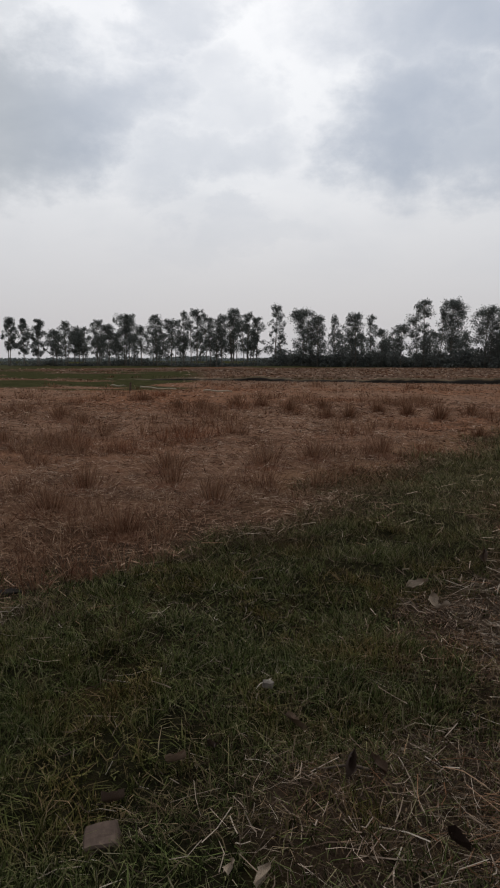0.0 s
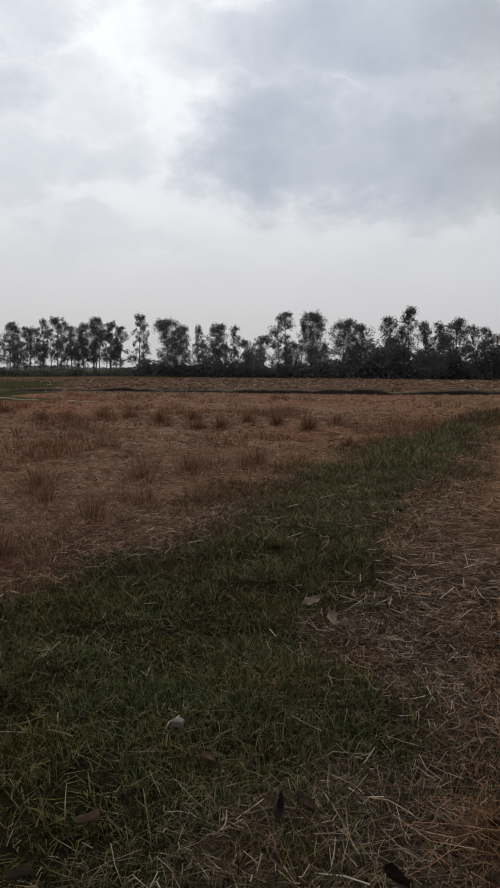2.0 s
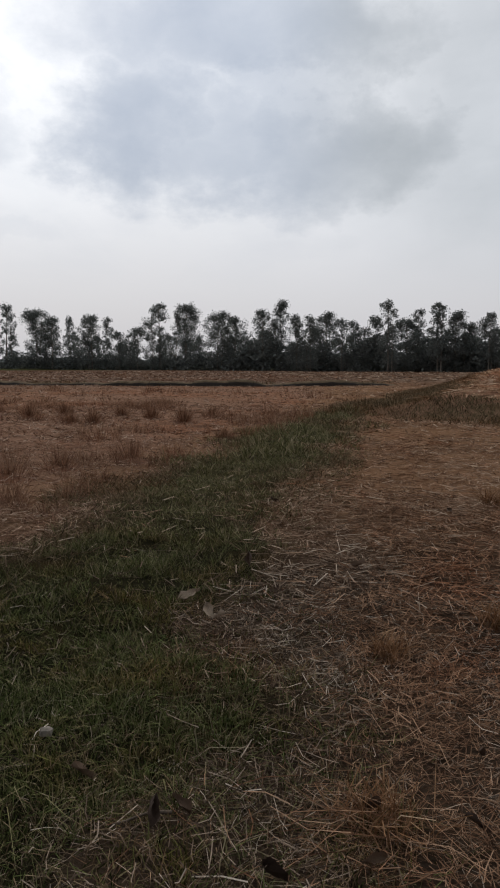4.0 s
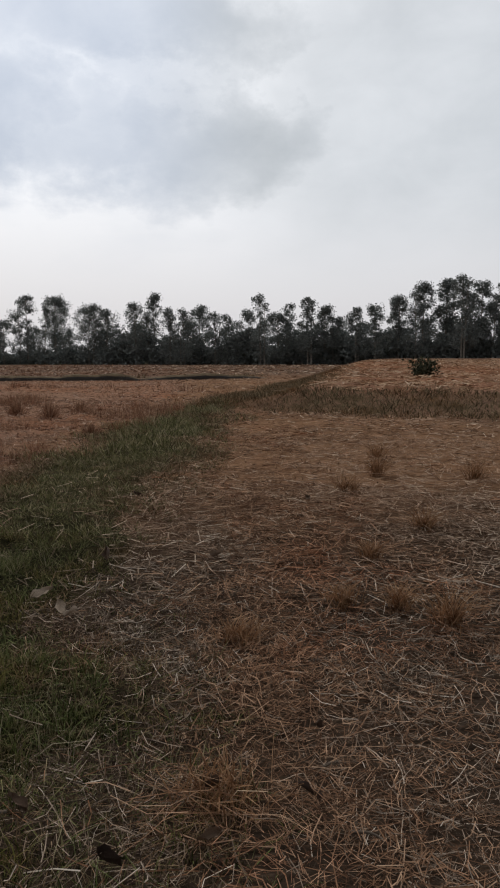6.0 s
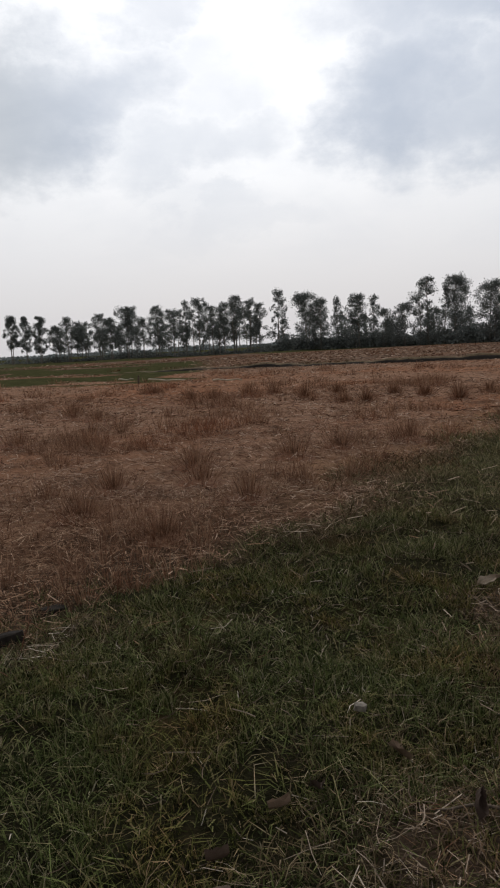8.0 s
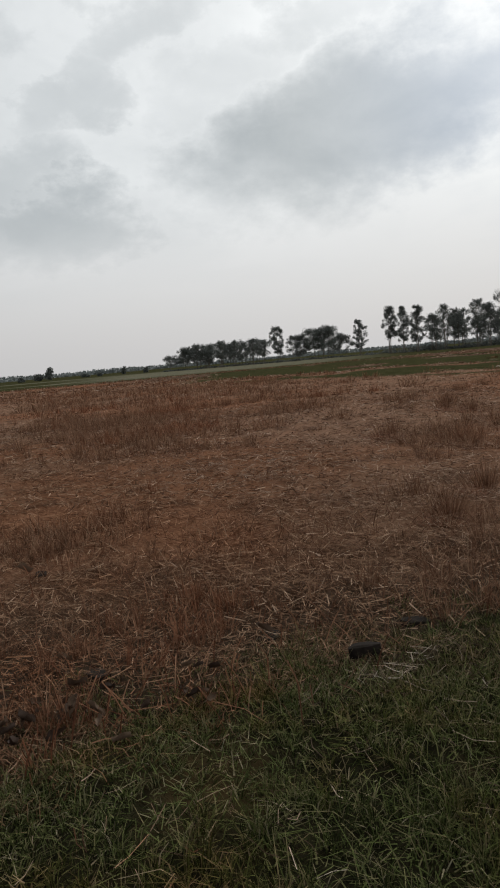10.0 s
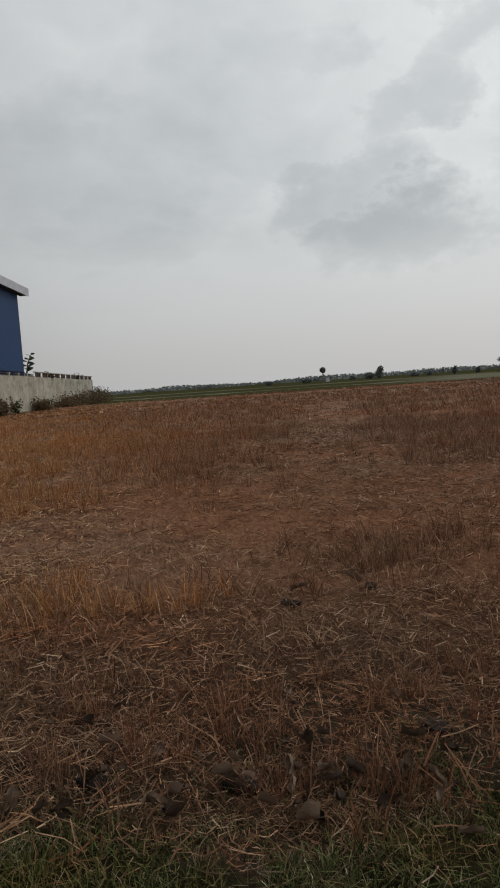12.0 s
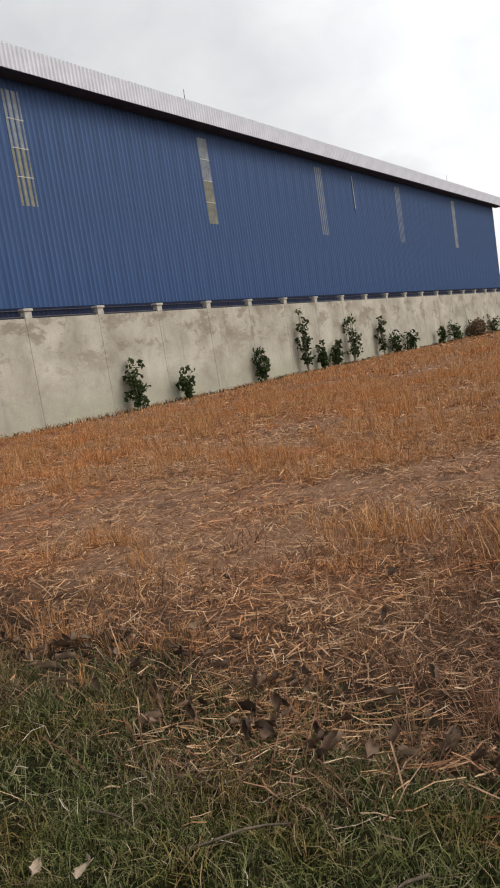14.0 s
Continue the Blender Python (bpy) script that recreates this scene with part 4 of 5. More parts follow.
# bearing to the left of +y in degrees, height and crown width in metres
ROW_END = [
    (55.6, 4.6, 3.2), (54.7, 6.7, 4.6), (53.6, 7.3, 4.6), (52.7, 7.0, 4.2), (51.8, 7.3, 4.2), (50.5, 7.1, 4.6), (49.2, 7.3, 3.9),
    (48.3, 6.6, 3.0), (47.2, 9.9, 4.3), (45.7, 7.1, 3.9), (44.3, 8.3, 5.0), (43.3, 8.7, 5.0), (42.4, 6.2, 4.8), (40.8, 9.3, 3.7)]
ROW_OPEN = [
    (38.6, 11.1, 4.3), (37.5, 11.2, 3.4), (36.4, 10.6, 3.6), (35.1, 8.4, 3.3), (34.4, 10.2, 2.6), (33.4, 8.2, 4.2), (32.1, 10.4, 2.9),
    (31.1, 9.3, 3.1), (29.9, 11.6, 4.8), (28.7, 8.7, 2.5), (27.5, 11.0, 3.2), (26.4, 9.8, 3.2), (25.4, 11.5, 1.8), (24.4, 11.8, 3.2),
    (23.3, 10.0, 3.1), (22.4, 10.2, 2.7), (21.5, 11.5, 3.3), (20.4, 10.3, 2.6), (19.7, 9.6, 2.6)]
ROW_MIXED = [
    (18.2, 11.8, 2.4), (16.0, 10.5, 4.4), (14.9, 9.4, 2.6), (13.5, 9.3, 1.8), (11.9, 9.5, 3.2), (10.8, 9.0, 1.9), (9.9, 6.5, 2.7),
    (8.5, 7.2, 3.0), (6.7, 11.1, 2.8), (4.8, 11.1, 4.4), (2.3, 9.4, 4.0), (0.8, 8.7, 3.0), (-1.4, 9.5, 2.9), (-2.8, 10.8, 2.7),
    (-4.0, 8.3, 2.2), (-5.1, 8.1, 2.2), (-6.3, 8.8, 3.2), (-7.5, 7.7, 2.2), (-8.3, 7.5, 2.0), (-10.1, 8.1, 2.5), (-11.1, 10.0, 2.3)]
ROW_DENSE = [
    (-12.4, 7.6, 3.6), (-13.2, 9.0, 1.7), (-14.8, 9.5, 2.6), (-16.0, 8.4, 2.8), (-17.2, 6.8, 2.6), (-18.5, 7.9, 2.7), (-20.0, 7.9, 2.3),
    (-21.7, 8.9, 3.1), (-23.6, 10.4, 3.1), (-25.2, 10.9, 3.4), (-26.4, 10.8, 2.7), (-27.8, 10.4, 3.0), (-29.3, 10.0, 3.3), (-31.0, 10.2, 3.2)]


def build_trees():
    for rows, dense, words in (
        (ROW_END, 0.45, "small rounded gum tree at the end of the distant row"),
        (ROW_OPEN, 0.3, "tall slender gum tree with bare trunk and ragged crown"),
        (ROW_MIXED, 0.7, "leafy dark gum tree in the row beyond the field"),
        (ROW_DENSE, 0.85, "dense dark gum tree standing in the thick tree belt"),
    ):
        for a, high, wide in rows:
            wide = wide * (1.32 if rows is ROW_END else 1.38 if rows is ROW_OPEN else 1.28 if rows is ROW_MIXED else 1.2)
            narrow = a > 36 and high > 9
            wide = wide * (0.62 if narrow else 1.0)
            d = far_of(a) * rng.uniform(0.98, 1.03)
            gum_tree(-d * math.sin(radians(a)), d * math.cos(radians(a)), high, wide, dense, words, "row of gum trees", 1.2 if a > 48 else 1.9 if narrow else 1.35 if a > 36 else 1.25 if rows is ROW_DENSE else 1.0, rng.uniform(0.25, 0.36) if a > 48 else 0.24 if rows is ROW_END else 0.0)

    for a in np.arange(20.2, 36.0, 1.25):
        a = a + rng.uniform(-0.45, 0.45)
        d = far_of(a) * rng.uniform(1.03, 1.08)
        gum_tree(-d * math.sin(radians(a)), d * math.cos(radians(a)), rng.uniform(6.2, 9.4), rng.uniform(2.6, 3.8), 0.3, "thinner gum tree standing behind the open row", "row of gum trees", 0.5)
    for a in np.arange(48.8, 55.4, 0.95):
        d = far_of(a) * rng.uniform(1.02, 1.05)
        gum_tree(-d * math.sin(radians(a)), d * math.cos(radians(a)), rng.uniform(5.4, 7.2), rng.uniform(3.8, 5.0), 0.45, "small rounded gum tree behind the end of the distant row", "row of gum trees", 0.9, rng.uniform(0.26, 0.4))
    for a in np.arange(-32.5, 14, 1.7):
        a = a + rng.uniform(-0.5, 0.5)
        d = far_of(a) * rng.uniform(1.08, 1.16)
        gum_tree(-d * math.sin(radians(a)), d * math.cos(radians(a)), rng.uniform(4.6, 7.0), rng.uniform(3.0, 4.2), 0.9, "shorter dark tree filling the back of the tree belt", "back row of trees", 0.45)


build_trees()


def leafy(name, x, y, z, high, wide, mat, count, leaf, label, category, group="", stems=6):
    """A bush: a few stems and a cloud of leaves in uneven clumps."""
    ob = tagged(new(name), label, category, group)
    ob.matrix_basis = pose(x, y, z)
    sets, pts = [], []
    for _ in range(stems):
        a, f = rng.uniform(0, 2 * np.pi), rng.uniform(0.55, 1.0)
        end = np.array([np.cos(a) * wide * 0.36 * rng.random(), np.sin(a) * wide * 0.36 * rng.random(), high * f * 0.92])
        sets.append(tube([np.zeros(3), end * [0.4, 0.4, 0.5], end], [0.012 * high, 0.009 * high, 0.004 * high], 5))
        for g in np.linspace(0.3, 1.0, 4):
            c = end * [g, g, g] + rng.normal(0, 0.09 * wide, 3) * [1, 1, 0.6]
            pts.append(c + np.clip(rng.normal(size=(count // (stems * 4), 3)), -1.5, 1.5) * wide * rng.uniform(0.07, 0.13) * [1, 1, min(1.0, 1.2 * high / wide)])
    pts = np.concatenate(pts)
    pts = pts[pts[:, 2] > 0.02]
    n = len(pts)
    piece("stem", mesh_of("stem", *joined(sets), BARK, True), ob)
    piece("foliage", mesh_of("foliage", *leaf_cards(pts, leaf * uni(0.6, 1.3, n), leaf * 0.6 * uni(0.6, 1.3, n)), mat), ob)
    return ob


def build_undergrowth():
    """The dark low growth under the tree belt, too far to count."""
    sets = []
    for a0, a1, low, high, n in ((-33, -10, 2.6, 5.6, 170), (-10, 0, 2.0, 4.6, 72), (0, 18, 1.2, 3.3, 110), (18, 40, 0.3, 1.6, 80), (40, 56, 0.15, 0.5, 40)):
        for a in np.linspace(a0, a1, n):
            a = a + rng.normal(0, 0.05)
            d = far_of(a) * rng.uniform(1.0, 1.05)
            h = rng.uniform(low, high) * (0.4 + 0.9 * vnoise(np.array([a]), np.array([0.0]), 1.6, 51)[0])
            m = 56 + int(28 * h)
            c = np.array([-d * math.sin(radians(a)), d * math.cos(radians(a)), 0.0])
            p = c + rng.normal(size=(m, 3)) * [0.8, 0.6, 0] + np.stack([np.zeros(m), np.zeros(m), h * rng.random(m) ** 0.8], -1)
            sets.append(leaf_cards(p, uni(0.3, 0.7, m), uni(0.18, 0.42, m)))
    stuff("undergrowth", sets, LEAFAGE, "dark scrub growing between the trunks of the tree belt", "bushes")


build_undergrowth()


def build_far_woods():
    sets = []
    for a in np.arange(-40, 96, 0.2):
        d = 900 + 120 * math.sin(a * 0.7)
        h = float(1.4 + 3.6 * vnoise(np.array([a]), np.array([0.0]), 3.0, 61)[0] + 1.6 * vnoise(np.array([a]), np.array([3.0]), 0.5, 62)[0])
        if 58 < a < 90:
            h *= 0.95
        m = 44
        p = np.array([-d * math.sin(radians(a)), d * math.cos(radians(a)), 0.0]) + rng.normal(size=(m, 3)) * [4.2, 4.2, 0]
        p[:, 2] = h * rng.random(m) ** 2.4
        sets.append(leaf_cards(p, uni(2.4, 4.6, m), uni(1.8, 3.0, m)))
    stuff("far_woods", sets, WOODS, "low line of woods along the horizon, haze tinted into its leaves", "woods")


build_far_woods()


def build_plain_marks():
    """Things far out on the plain: a fan palm, bushes and a white hut."""
    def at(a, d):
        return -d * math.sin(radians(a)), d * math.cos(radians(a))
    x, y = at(69.25, 350)
    palm = tagged(new("fan_palm"), "lone fan palm far out on the plain", "palm tree")
    palm.matrix_basis = pose(x, y, float(terrain(x, y)))
    piece("trunk", mesh_of("trunk", *tube([(0, 0, 0), (0.08, 0, 2.4), (0, 0, 5.0)], [0.34, 0.27, 0.24], 8), BARK, True), palm)
    d = rng.normal(size=(520, 3))
    d = d / np.linalg.norm(d, axis=1)[:, None] * (rng.random((520, 1)) ** 0.4) * [1.45, 1.45, 1.35]
    piece("crown", mesh_of("crown", *leaf_cards(d + [0, 0, 5.7], uni(0.6, 1.1, 520), uni(0.2, 0.4, 520)), LEAFAGE), palm)
    hut = tagged(new("hut"), "small whitewashed hut on the plain", "hut")
    hx, hy = at(68.9, 352)
    hut.matrix_basis = pose(hx, hy, float(terrain(hx, hy)), 0, 0, 69)
    piece("wall", box_mesh("wall", (-0.9, -0.9, -0.2), (0.9, 0.9, 1.9), WHITE, 0.03), hut)
    bm = bmesh.new()
    for yy in (-1.05, 1.05):
        bm.verts.new((-1.05, yy, 1.85)), bm.verts.new((1.05, yy, 1.85)), bm.verts.new((0, yy, 2.4))
    v = list(bm.verts)
    for f in ((0, 2, 1), (3, 4, 5), (0, 3, 5, 2), (2, 5, 4, 1), (0, 1, 4, 3)):
        bm.faces.new([v[k] for k in f])
    piece("roof", bm_mesh("roof", bm, POST), hut)
    for a, d, h, w in ((64.9, 330, 5.4, 5.2), (65.7, 335, 2.8, 6), (59.3, 300, 3.2, 2.6), (57.6, 280, 2.0, 1.8), (61.2, 320, 1.5, 3), (62.3, 320, 1.3, 5), (67.0, 345, 1.8, 4), (70.6, 350, 1.8, 5), (73.5, 360, 1.6, 5)):
        bx, by = at(a, d)
        leafy("bush", bx, by, float(terrain(bx, by)) - 0.05, h, w, LEAFAGE, 800, 0.85, "dark round bush far out on the plain", "bush", "bushes on the plain", 5)


build_plain_marks()

# ---- boundary wall and warehouse, laid out along the wall ----
WALL = Matrix(((-0.9775, -0.2108, 0, -34.34), (0.2108, -0.9775, 0, -12.33), (0, 0, 1, -0.08), (0, 0, 0, 1)))
WALL_TOP, BAY = 3.78, 3.37


def build_fence():
    fence = tagged(new("boundary_wall"), "long stained cement boundary wall with posts and rail", "wall", kind="structure")
    fence.matrix_basis = WALL
    bay = box_mesh("wall_panel", (0.0, 0.0, -0.3), (BAY - 0.012, 0.2, WALL_TOP), PLASTER, 0.012)
    bm = bmesh.new()
    box(bm, (-0.17, -0.014, -0.3), (0.17, 0.24, WALL_TOP + 0.02), 0.01)
    post = bm_mesh("post", bm, PLASTER)
    bm = bmesh.new()
    box(bm, (-0.15, -0.005, WALL_TOP + 0.02), (0.15, 0.23, WALL_TOP + 0.24), 0.01)
    box(bm, (-0.20, -0.05, WALL_TOP + 0.24), (0.20, 0.28, WALL_TOP + 0.33), 0.015)
    cap = bm_mesh("post_cap", bm, POST)
    rails = [mesh_of("rail", *tube([(0.15, 0.1, h), (BAY - 0.15, 0.1, h)], [r, r], 6), RAIL) for h, r in ((WALL_TOP + 0.05, 0.035), (WALL_TOP + 0.27, 0.018))]
    bar = mesh_of("railing_bars", *joined([tube([(s, 0.1, WALL_TOP - 0.02), (s, 0.1, WALL_TOP + 0.32)], [0.012, 0.009], 4) for s in np.arange(0.32, BAY - 0.25, 0.21)]), RAIL)
    coping = box_mesh("coping", (0.0, -0.03, WALL_TOP + 0.50), (BAY - 0.01, 0.25, WALL_TOP + 0.60), POST, 0.012)
    stub = box_mesh("stub_post", (-0.13, 0.02, WALL_TOP - 0.02), (0.13, 0.18, WALL_TOP + 0.498), BRICK, 0.012)
    for k in range(-9, 30):
        s = -13.8 + BAY * k
        at = Matrix.Translation((s, 0, 0))
        piece("wall_panel", bay, fence, at)
        p = piece("post", post, fence, at)
        if s <= 50:
            piece("post_cap", cap, p)
        if s > 50:
            # past the warehouse the wall carries an old parapet on short brick posts
            piece("coping", coping, fence, at, "pale cement coping")
            for f in (0.75, 1.6, 2.5):
                piece("stub_post", stub, fence, Matrix.Translation((s + f, 0, 0)), "dark brick post under the coping")
            continue
        for r in rails:
            piece("rail", r, fence, at)
        piece("railing_bars", bar, fence, at)
    return fence


build_fence()


def ribbed(width, height, pitch, deep, crest):
    """A trapezoid-ribbed sheet in the x-z plane, facing -y."""
    xs, ys = [], []
    x = 0.0
    while x < width - 1e-6:
        for f, d in ((0.0, 0), (1 - crest - 0.16, 0), (1 - crest - 0.02, 1), (1 - 0.12, 1)):
            xs.append(x + f * pitch)
            ys.append(-deep * d)
        x += pitch
    xs.append(width)
    ys.append(0)
    n = len(xs)
    v = [(a, b, z) for z in (0.0, height) for a, b in zip(xs, ys)]
    return v, [(i, i + 1, n + i + 1, n + i) for i in range(n - 1)]


def build_warehouse():
    house = tagged(new("warehouse"), "large blue corrugated steel warehouse with pale fascia behind the wall", "warehouse")
    # the long side runs not quite along the boundary wall
    house.matrix_basis = WALL @ Matrix.Translation((-11, 2, 0)) @ Matrix.Rotation(radians(-0.75), 4, "Z") @ Matrix.Translation((11, -2, 0))
    s0, s1, off, low, high = -50, 50, 2.0, 4.4, 13.1
    sheet = mesh_of("wall_sheet", *ribbed(1.0, high - low, 0.25, 0.055, 0.22), BLUE)
    for s in range(s0, s1):
        piece("wall_sheet", sheet, house, Matrix.Translation((s, off, low)))
    piece("wall_body", box_mesh("wall_body", (s0 + 0.02, off + 0.02, -0.3), (s1 - 0.01, off + 38, high), NAVY), house, label="dark steel wall behind the blue sheets")
    piece("base_band", box_mesh("base_band", (s0, off - 0.05, -0.2), (s1, off + 0.018, low - 0.1), NAVY), house)
    piece("drip_flashing", box_mesh("drip_flashing", (s0, off - 0.12, low - 0.1), (s1 + 0.05, off + 0.0, low), NAVY, 0.01), house)
    piece("corner_flashing", box_mesh("corner_flashing", (s1 - 0.06, off - 0.06, low), (s1 + 0.12, off + 0.3, high), NAVY, 0.01), house)
    panes = [mesh_of("skylight_sheet", *ribbed(0.75, 1.04, 0.25, 0.055, 0.22), m) for m in (SKYLIGHT, YELLOWED)]
    lip = box_mesh("lap_joint", (0.0, -0.066, -0.015), (0.75, -0.058, 0.015), POST)
    for s in (-11.45, -0.05, 11.8, 24.3, 37.0):
        light = new("skylight")
        light.parent = house
        light.matrix_basis = Matrix.Translation((s, off - 0.012, 8.15))
        tagged(light, "weathered translucent skylight strip")
        for k in range(4):
            piece("skylight_sheet", panes[1 if s < 5 and k < 2 else 0], light, Matrix.Translation((0, -0.004 * k, 1.04 * k)))
            if s < 5 and k:
                piece("lap_joint", lip, light, Matrix.Translation((0, -0.004 * k, 1.04 * k)))
    piece("sealed_joint", box_mesh("sealed_joint", (16.85, off - 0.070, 10.1), (16.97, off - 0.057, 12.3), SKYLIGHT), house, label="pale sealed sheet joint")
    face = mesh_of("fascia_sheet", *ribbed(2.0, 0.87, 0.2, 0.035, 0.3), FASCIA)
    for s in range(s0, s1 + 2, 2):
        piece("fascia_sheet", face, house, Matrix.Translation((s, off - 0.82, 12.70)))
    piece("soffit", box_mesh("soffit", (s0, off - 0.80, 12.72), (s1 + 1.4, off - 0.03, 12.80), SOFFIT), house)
    bm = bmesh.new()
    prof = [(off - 0.80, 13.55), (off + 19, 15.3), (off + 38.8, 13.55), (off + 38.8, 13.43), (off + 19, 15.16), (off - 0.80, 13.43)]
    rings = [[bm.verts.new((s, a, b)) for a, b in prof] for s in (s0, s1 + 1.4)]
    for i in range(6):
        j = (i + 1) % 6
        bm.faces.new((rings[0][i], rings[0][j], rings[1][j], rings[1][i]))
    bm.faces.new(rings[0]), bm.faces.new(rings[1][::-1])
    piece("roof", bm_mesh("roof", bm, FASCIA), house)
    for s in (-1.2, 35.0):
        piece("roof_vent_rod", mesh_of("roof_vent_rod", *tube([(s, off - 0.6, 13.5), (s, off - 0.6, 14.15)], [0.02, 0.012], 6), RAIL), house)


build_warehouse()


def along_wall(s, off):
    p = WALL @ Vector((s, off, 0))
    return p.x, p.y


def build_wall_plants():
    for s, h, w in ((-9.7, 2.0, 1.3), (-6.7, 1.5, 1.1), (-0.7, 1.9, 1.4), (3.7, 3.7, 1.15), (5.5, 1.6, 0.9), (7.2, 1.5, 1.0), (9.4, 3.0, 1.35), (13.9, 2.9, 1.2), (16.0, 1.5, 1.6), (18.5, 1.3, 1.4), (24.9, 1.4, 1.0), (28.3, 1.6, 2.0), (39.9, 1.6, 1.6), (52.0, 1.7, 1.8)):
        x, y = along_wall(s, -0.45)
        leafy("wall_shrub", x, y, float(terrain(x, y)) - 0.03, h, w * 0.9, SHRUB, 380, 0.22, "leafy green shrub growing against the stained boundary wall", "shrub", "shrubs along the wall", 6)
    for s, h, w in ((33.0, 1.3, 3.4), (48.0, 1.2, 4.0), (58.0, 1.2, 5.0), (64.0, 1.5, 6.0), (70.0, 1.8, 6.0), (77.0, 2.0, 7.0), (84.0, 2.3, 7.0), (90.0, 1.6, 6.0)):
        x, y = along_wall(s, -0.9)
        leafy("dry_bush", x, y, float(terrain(x, y)) - 0.03, h, w, DRYBRUSH, 1400, 0.22, "brown dry bush heaped at the foot of the wall", "bush", "dry bushes by the wall", 14)
    x, y = along_wall(86.0, -0.4)
    leafy("green_bush", x, y, float(terrain(x, y)), 2.2, 6.0, SHRUB, 1500, 0.25, "green bush at the end of the boundary wall", "bush", "", 10)
    for s in (58.5, 75.0):
        x, y = along_wall(s, 0.3)
        leafy("creeper", x, y, WALL_TOP - 0.15, 0.75, 2.2, SHRUB, 300, 0.2, "dark creeper sprawling over the top of the wall", "creeper", "creepers on the wall", 6)
    # weeds along the foot of the wall
    n = 5200
    s, off = uni(-34, 88, n), -0.22 - np.abs(rng.normal(0, 0.16, n))
    keep = vnoise(s, s * 0, 2.2, 81) > 0.32
    w = np.array([along_wall(a, b) for a, b in zip(s[keep], off[keep])])
    k = len(w)
    stuff("wall_weeds", [blades(w[:, 0], w[:, 1], terrain(w[:, 0], w[:, 1]) - 0.02, uni(0.06, 0.24, k), uni(0.02, 0.05, k), uni(0.3, 1.4, k), 0.6)], BRUSH, "low green weeds along the foot of the boundary wall", "weeds")
    # a banana-like plant past the warehouse corner
    x, y = along_wall(52.7, 1.7)
    plant = tagged(new("banana_plant"), "dark banana plant leaning out from behind the boundary wall", "plant")
    plant.matrix_basis = pose(x, y, 0) @ Matrix.Rotation(math.atan2(0.2108, -0.9775), 4, "Z")
    spine = np.array([(0, 0, 0), (0.05, 0, 2.2), (0.5, 0, 4.0), (2.0, 0.1, 5.5), (4.0, 0.1, 6.7)])
    ts = np.linspace(0, 1, 13)
    line = np.stack([np.interp(ts, np.linspace(0, 1, 5), spine[:, k]) for k in range(3)], -1)
    piece("stem", mesh_of("stem", *tube(line, 0.16 - 0.13 * ts, 8), SHRUB, True), plant)
    for k in range(13):
        root = np.array([np.interp(0.50 + 0.038 * k, ts, line[:, m]) for m in range(3)])
        a = (1 if k % 2 else -1) * rng.uniform(0.5, 1.3)
        long = rng.uniform(1.0, 1.5) * (1 - 0.03 * k)
        tip = np.array([0.55 * math.cos(a), 0.75 * math.sin(a), rng.uniform(0.25, 0.75)]) * long
        n = 7
        us = np.linspace(0, 1, n)
        mid = root + np.outer(us, tip) - np.outer(us**2.2, [0, 0, 0.35 * long])
        wide = 0.38 * np.sin(np.pi * np.clip(us * 0.93 + 0.05, 0, 1))
        side = np.array([-math.sin(a), math.cos(a), 0.35])
        v = np.concatenate([mid - wide[:, None] * side, mid + wide[:, None] * side])
        q = [(i, i + 1, n + i + 1, n + i) for i in range(n - 1)]
        piece("leaf", mesh_of("leaf", v, q, SHRUB), plant)


build_wall_plants()

# ---- small things on the ground ----


def leaf_mesh(seed, mat=LEAF, more=1.0):
    """A curled dead leaf with a midrib and stalk, thick enough to cast an edge."""
    r = np.random.default_rng(seed)
    nx, ny = 11, 7
    bend, curl, twist = r.uniform(-0.9, 1.5) * more, r.uniform(0.8, 2.3) * more, r.uniform(-1.0, 1.0) * more
    v = []
    for i in range(nx):
        t = i / (nx - 1)
        w = 0.25 * max(0.01, math.sin(math.pi * (0.02 + 0.975 * t) ** 0.75)) ** 1.35 * (1 + 0.10 * r.normal())
        for j in range(ny):
            u = (j / (ny - 1) - 0.5) * 2
            z = curl * 0.16 * u * u + bend * 0.3 * (t - 0.5) ** 2 + twist * 0.14 * u * (t - 0.5) + 0.012 * r.normal()
            v.append((t - 0.5 + 0.03 * u * u, u * w * (1 - 0.12 * curl * u * u) * (1 + 0.10 * r.normal() * abs(u)), z + 0.02 + 0.05 * math.sin(9 * t + 4 * u + seed) * abs(u)))
    q = [(i * ny + j, (i + 1) * ny + j, (i + 1) * ny + j + 1, i * ny + j + 1) for i in range(nx - 1) for j in range(ny - 1)]
    k = len(v)
    v += [(a, b, c - 0.006) for a, b, c in v]
    q += [tuple(k + x for x in f[::-1]) for f in q]
    sets = [(np.array(v), np.array(q)), tube([(-0.78, 0.03, 0.01), (-0.5, 0, 0.02), (0.45, 0, 0.03)], [0.012, 0.012, 0.005], 4)]
    return mesh_of("dead_leaf", *joined(sets), mat, True)


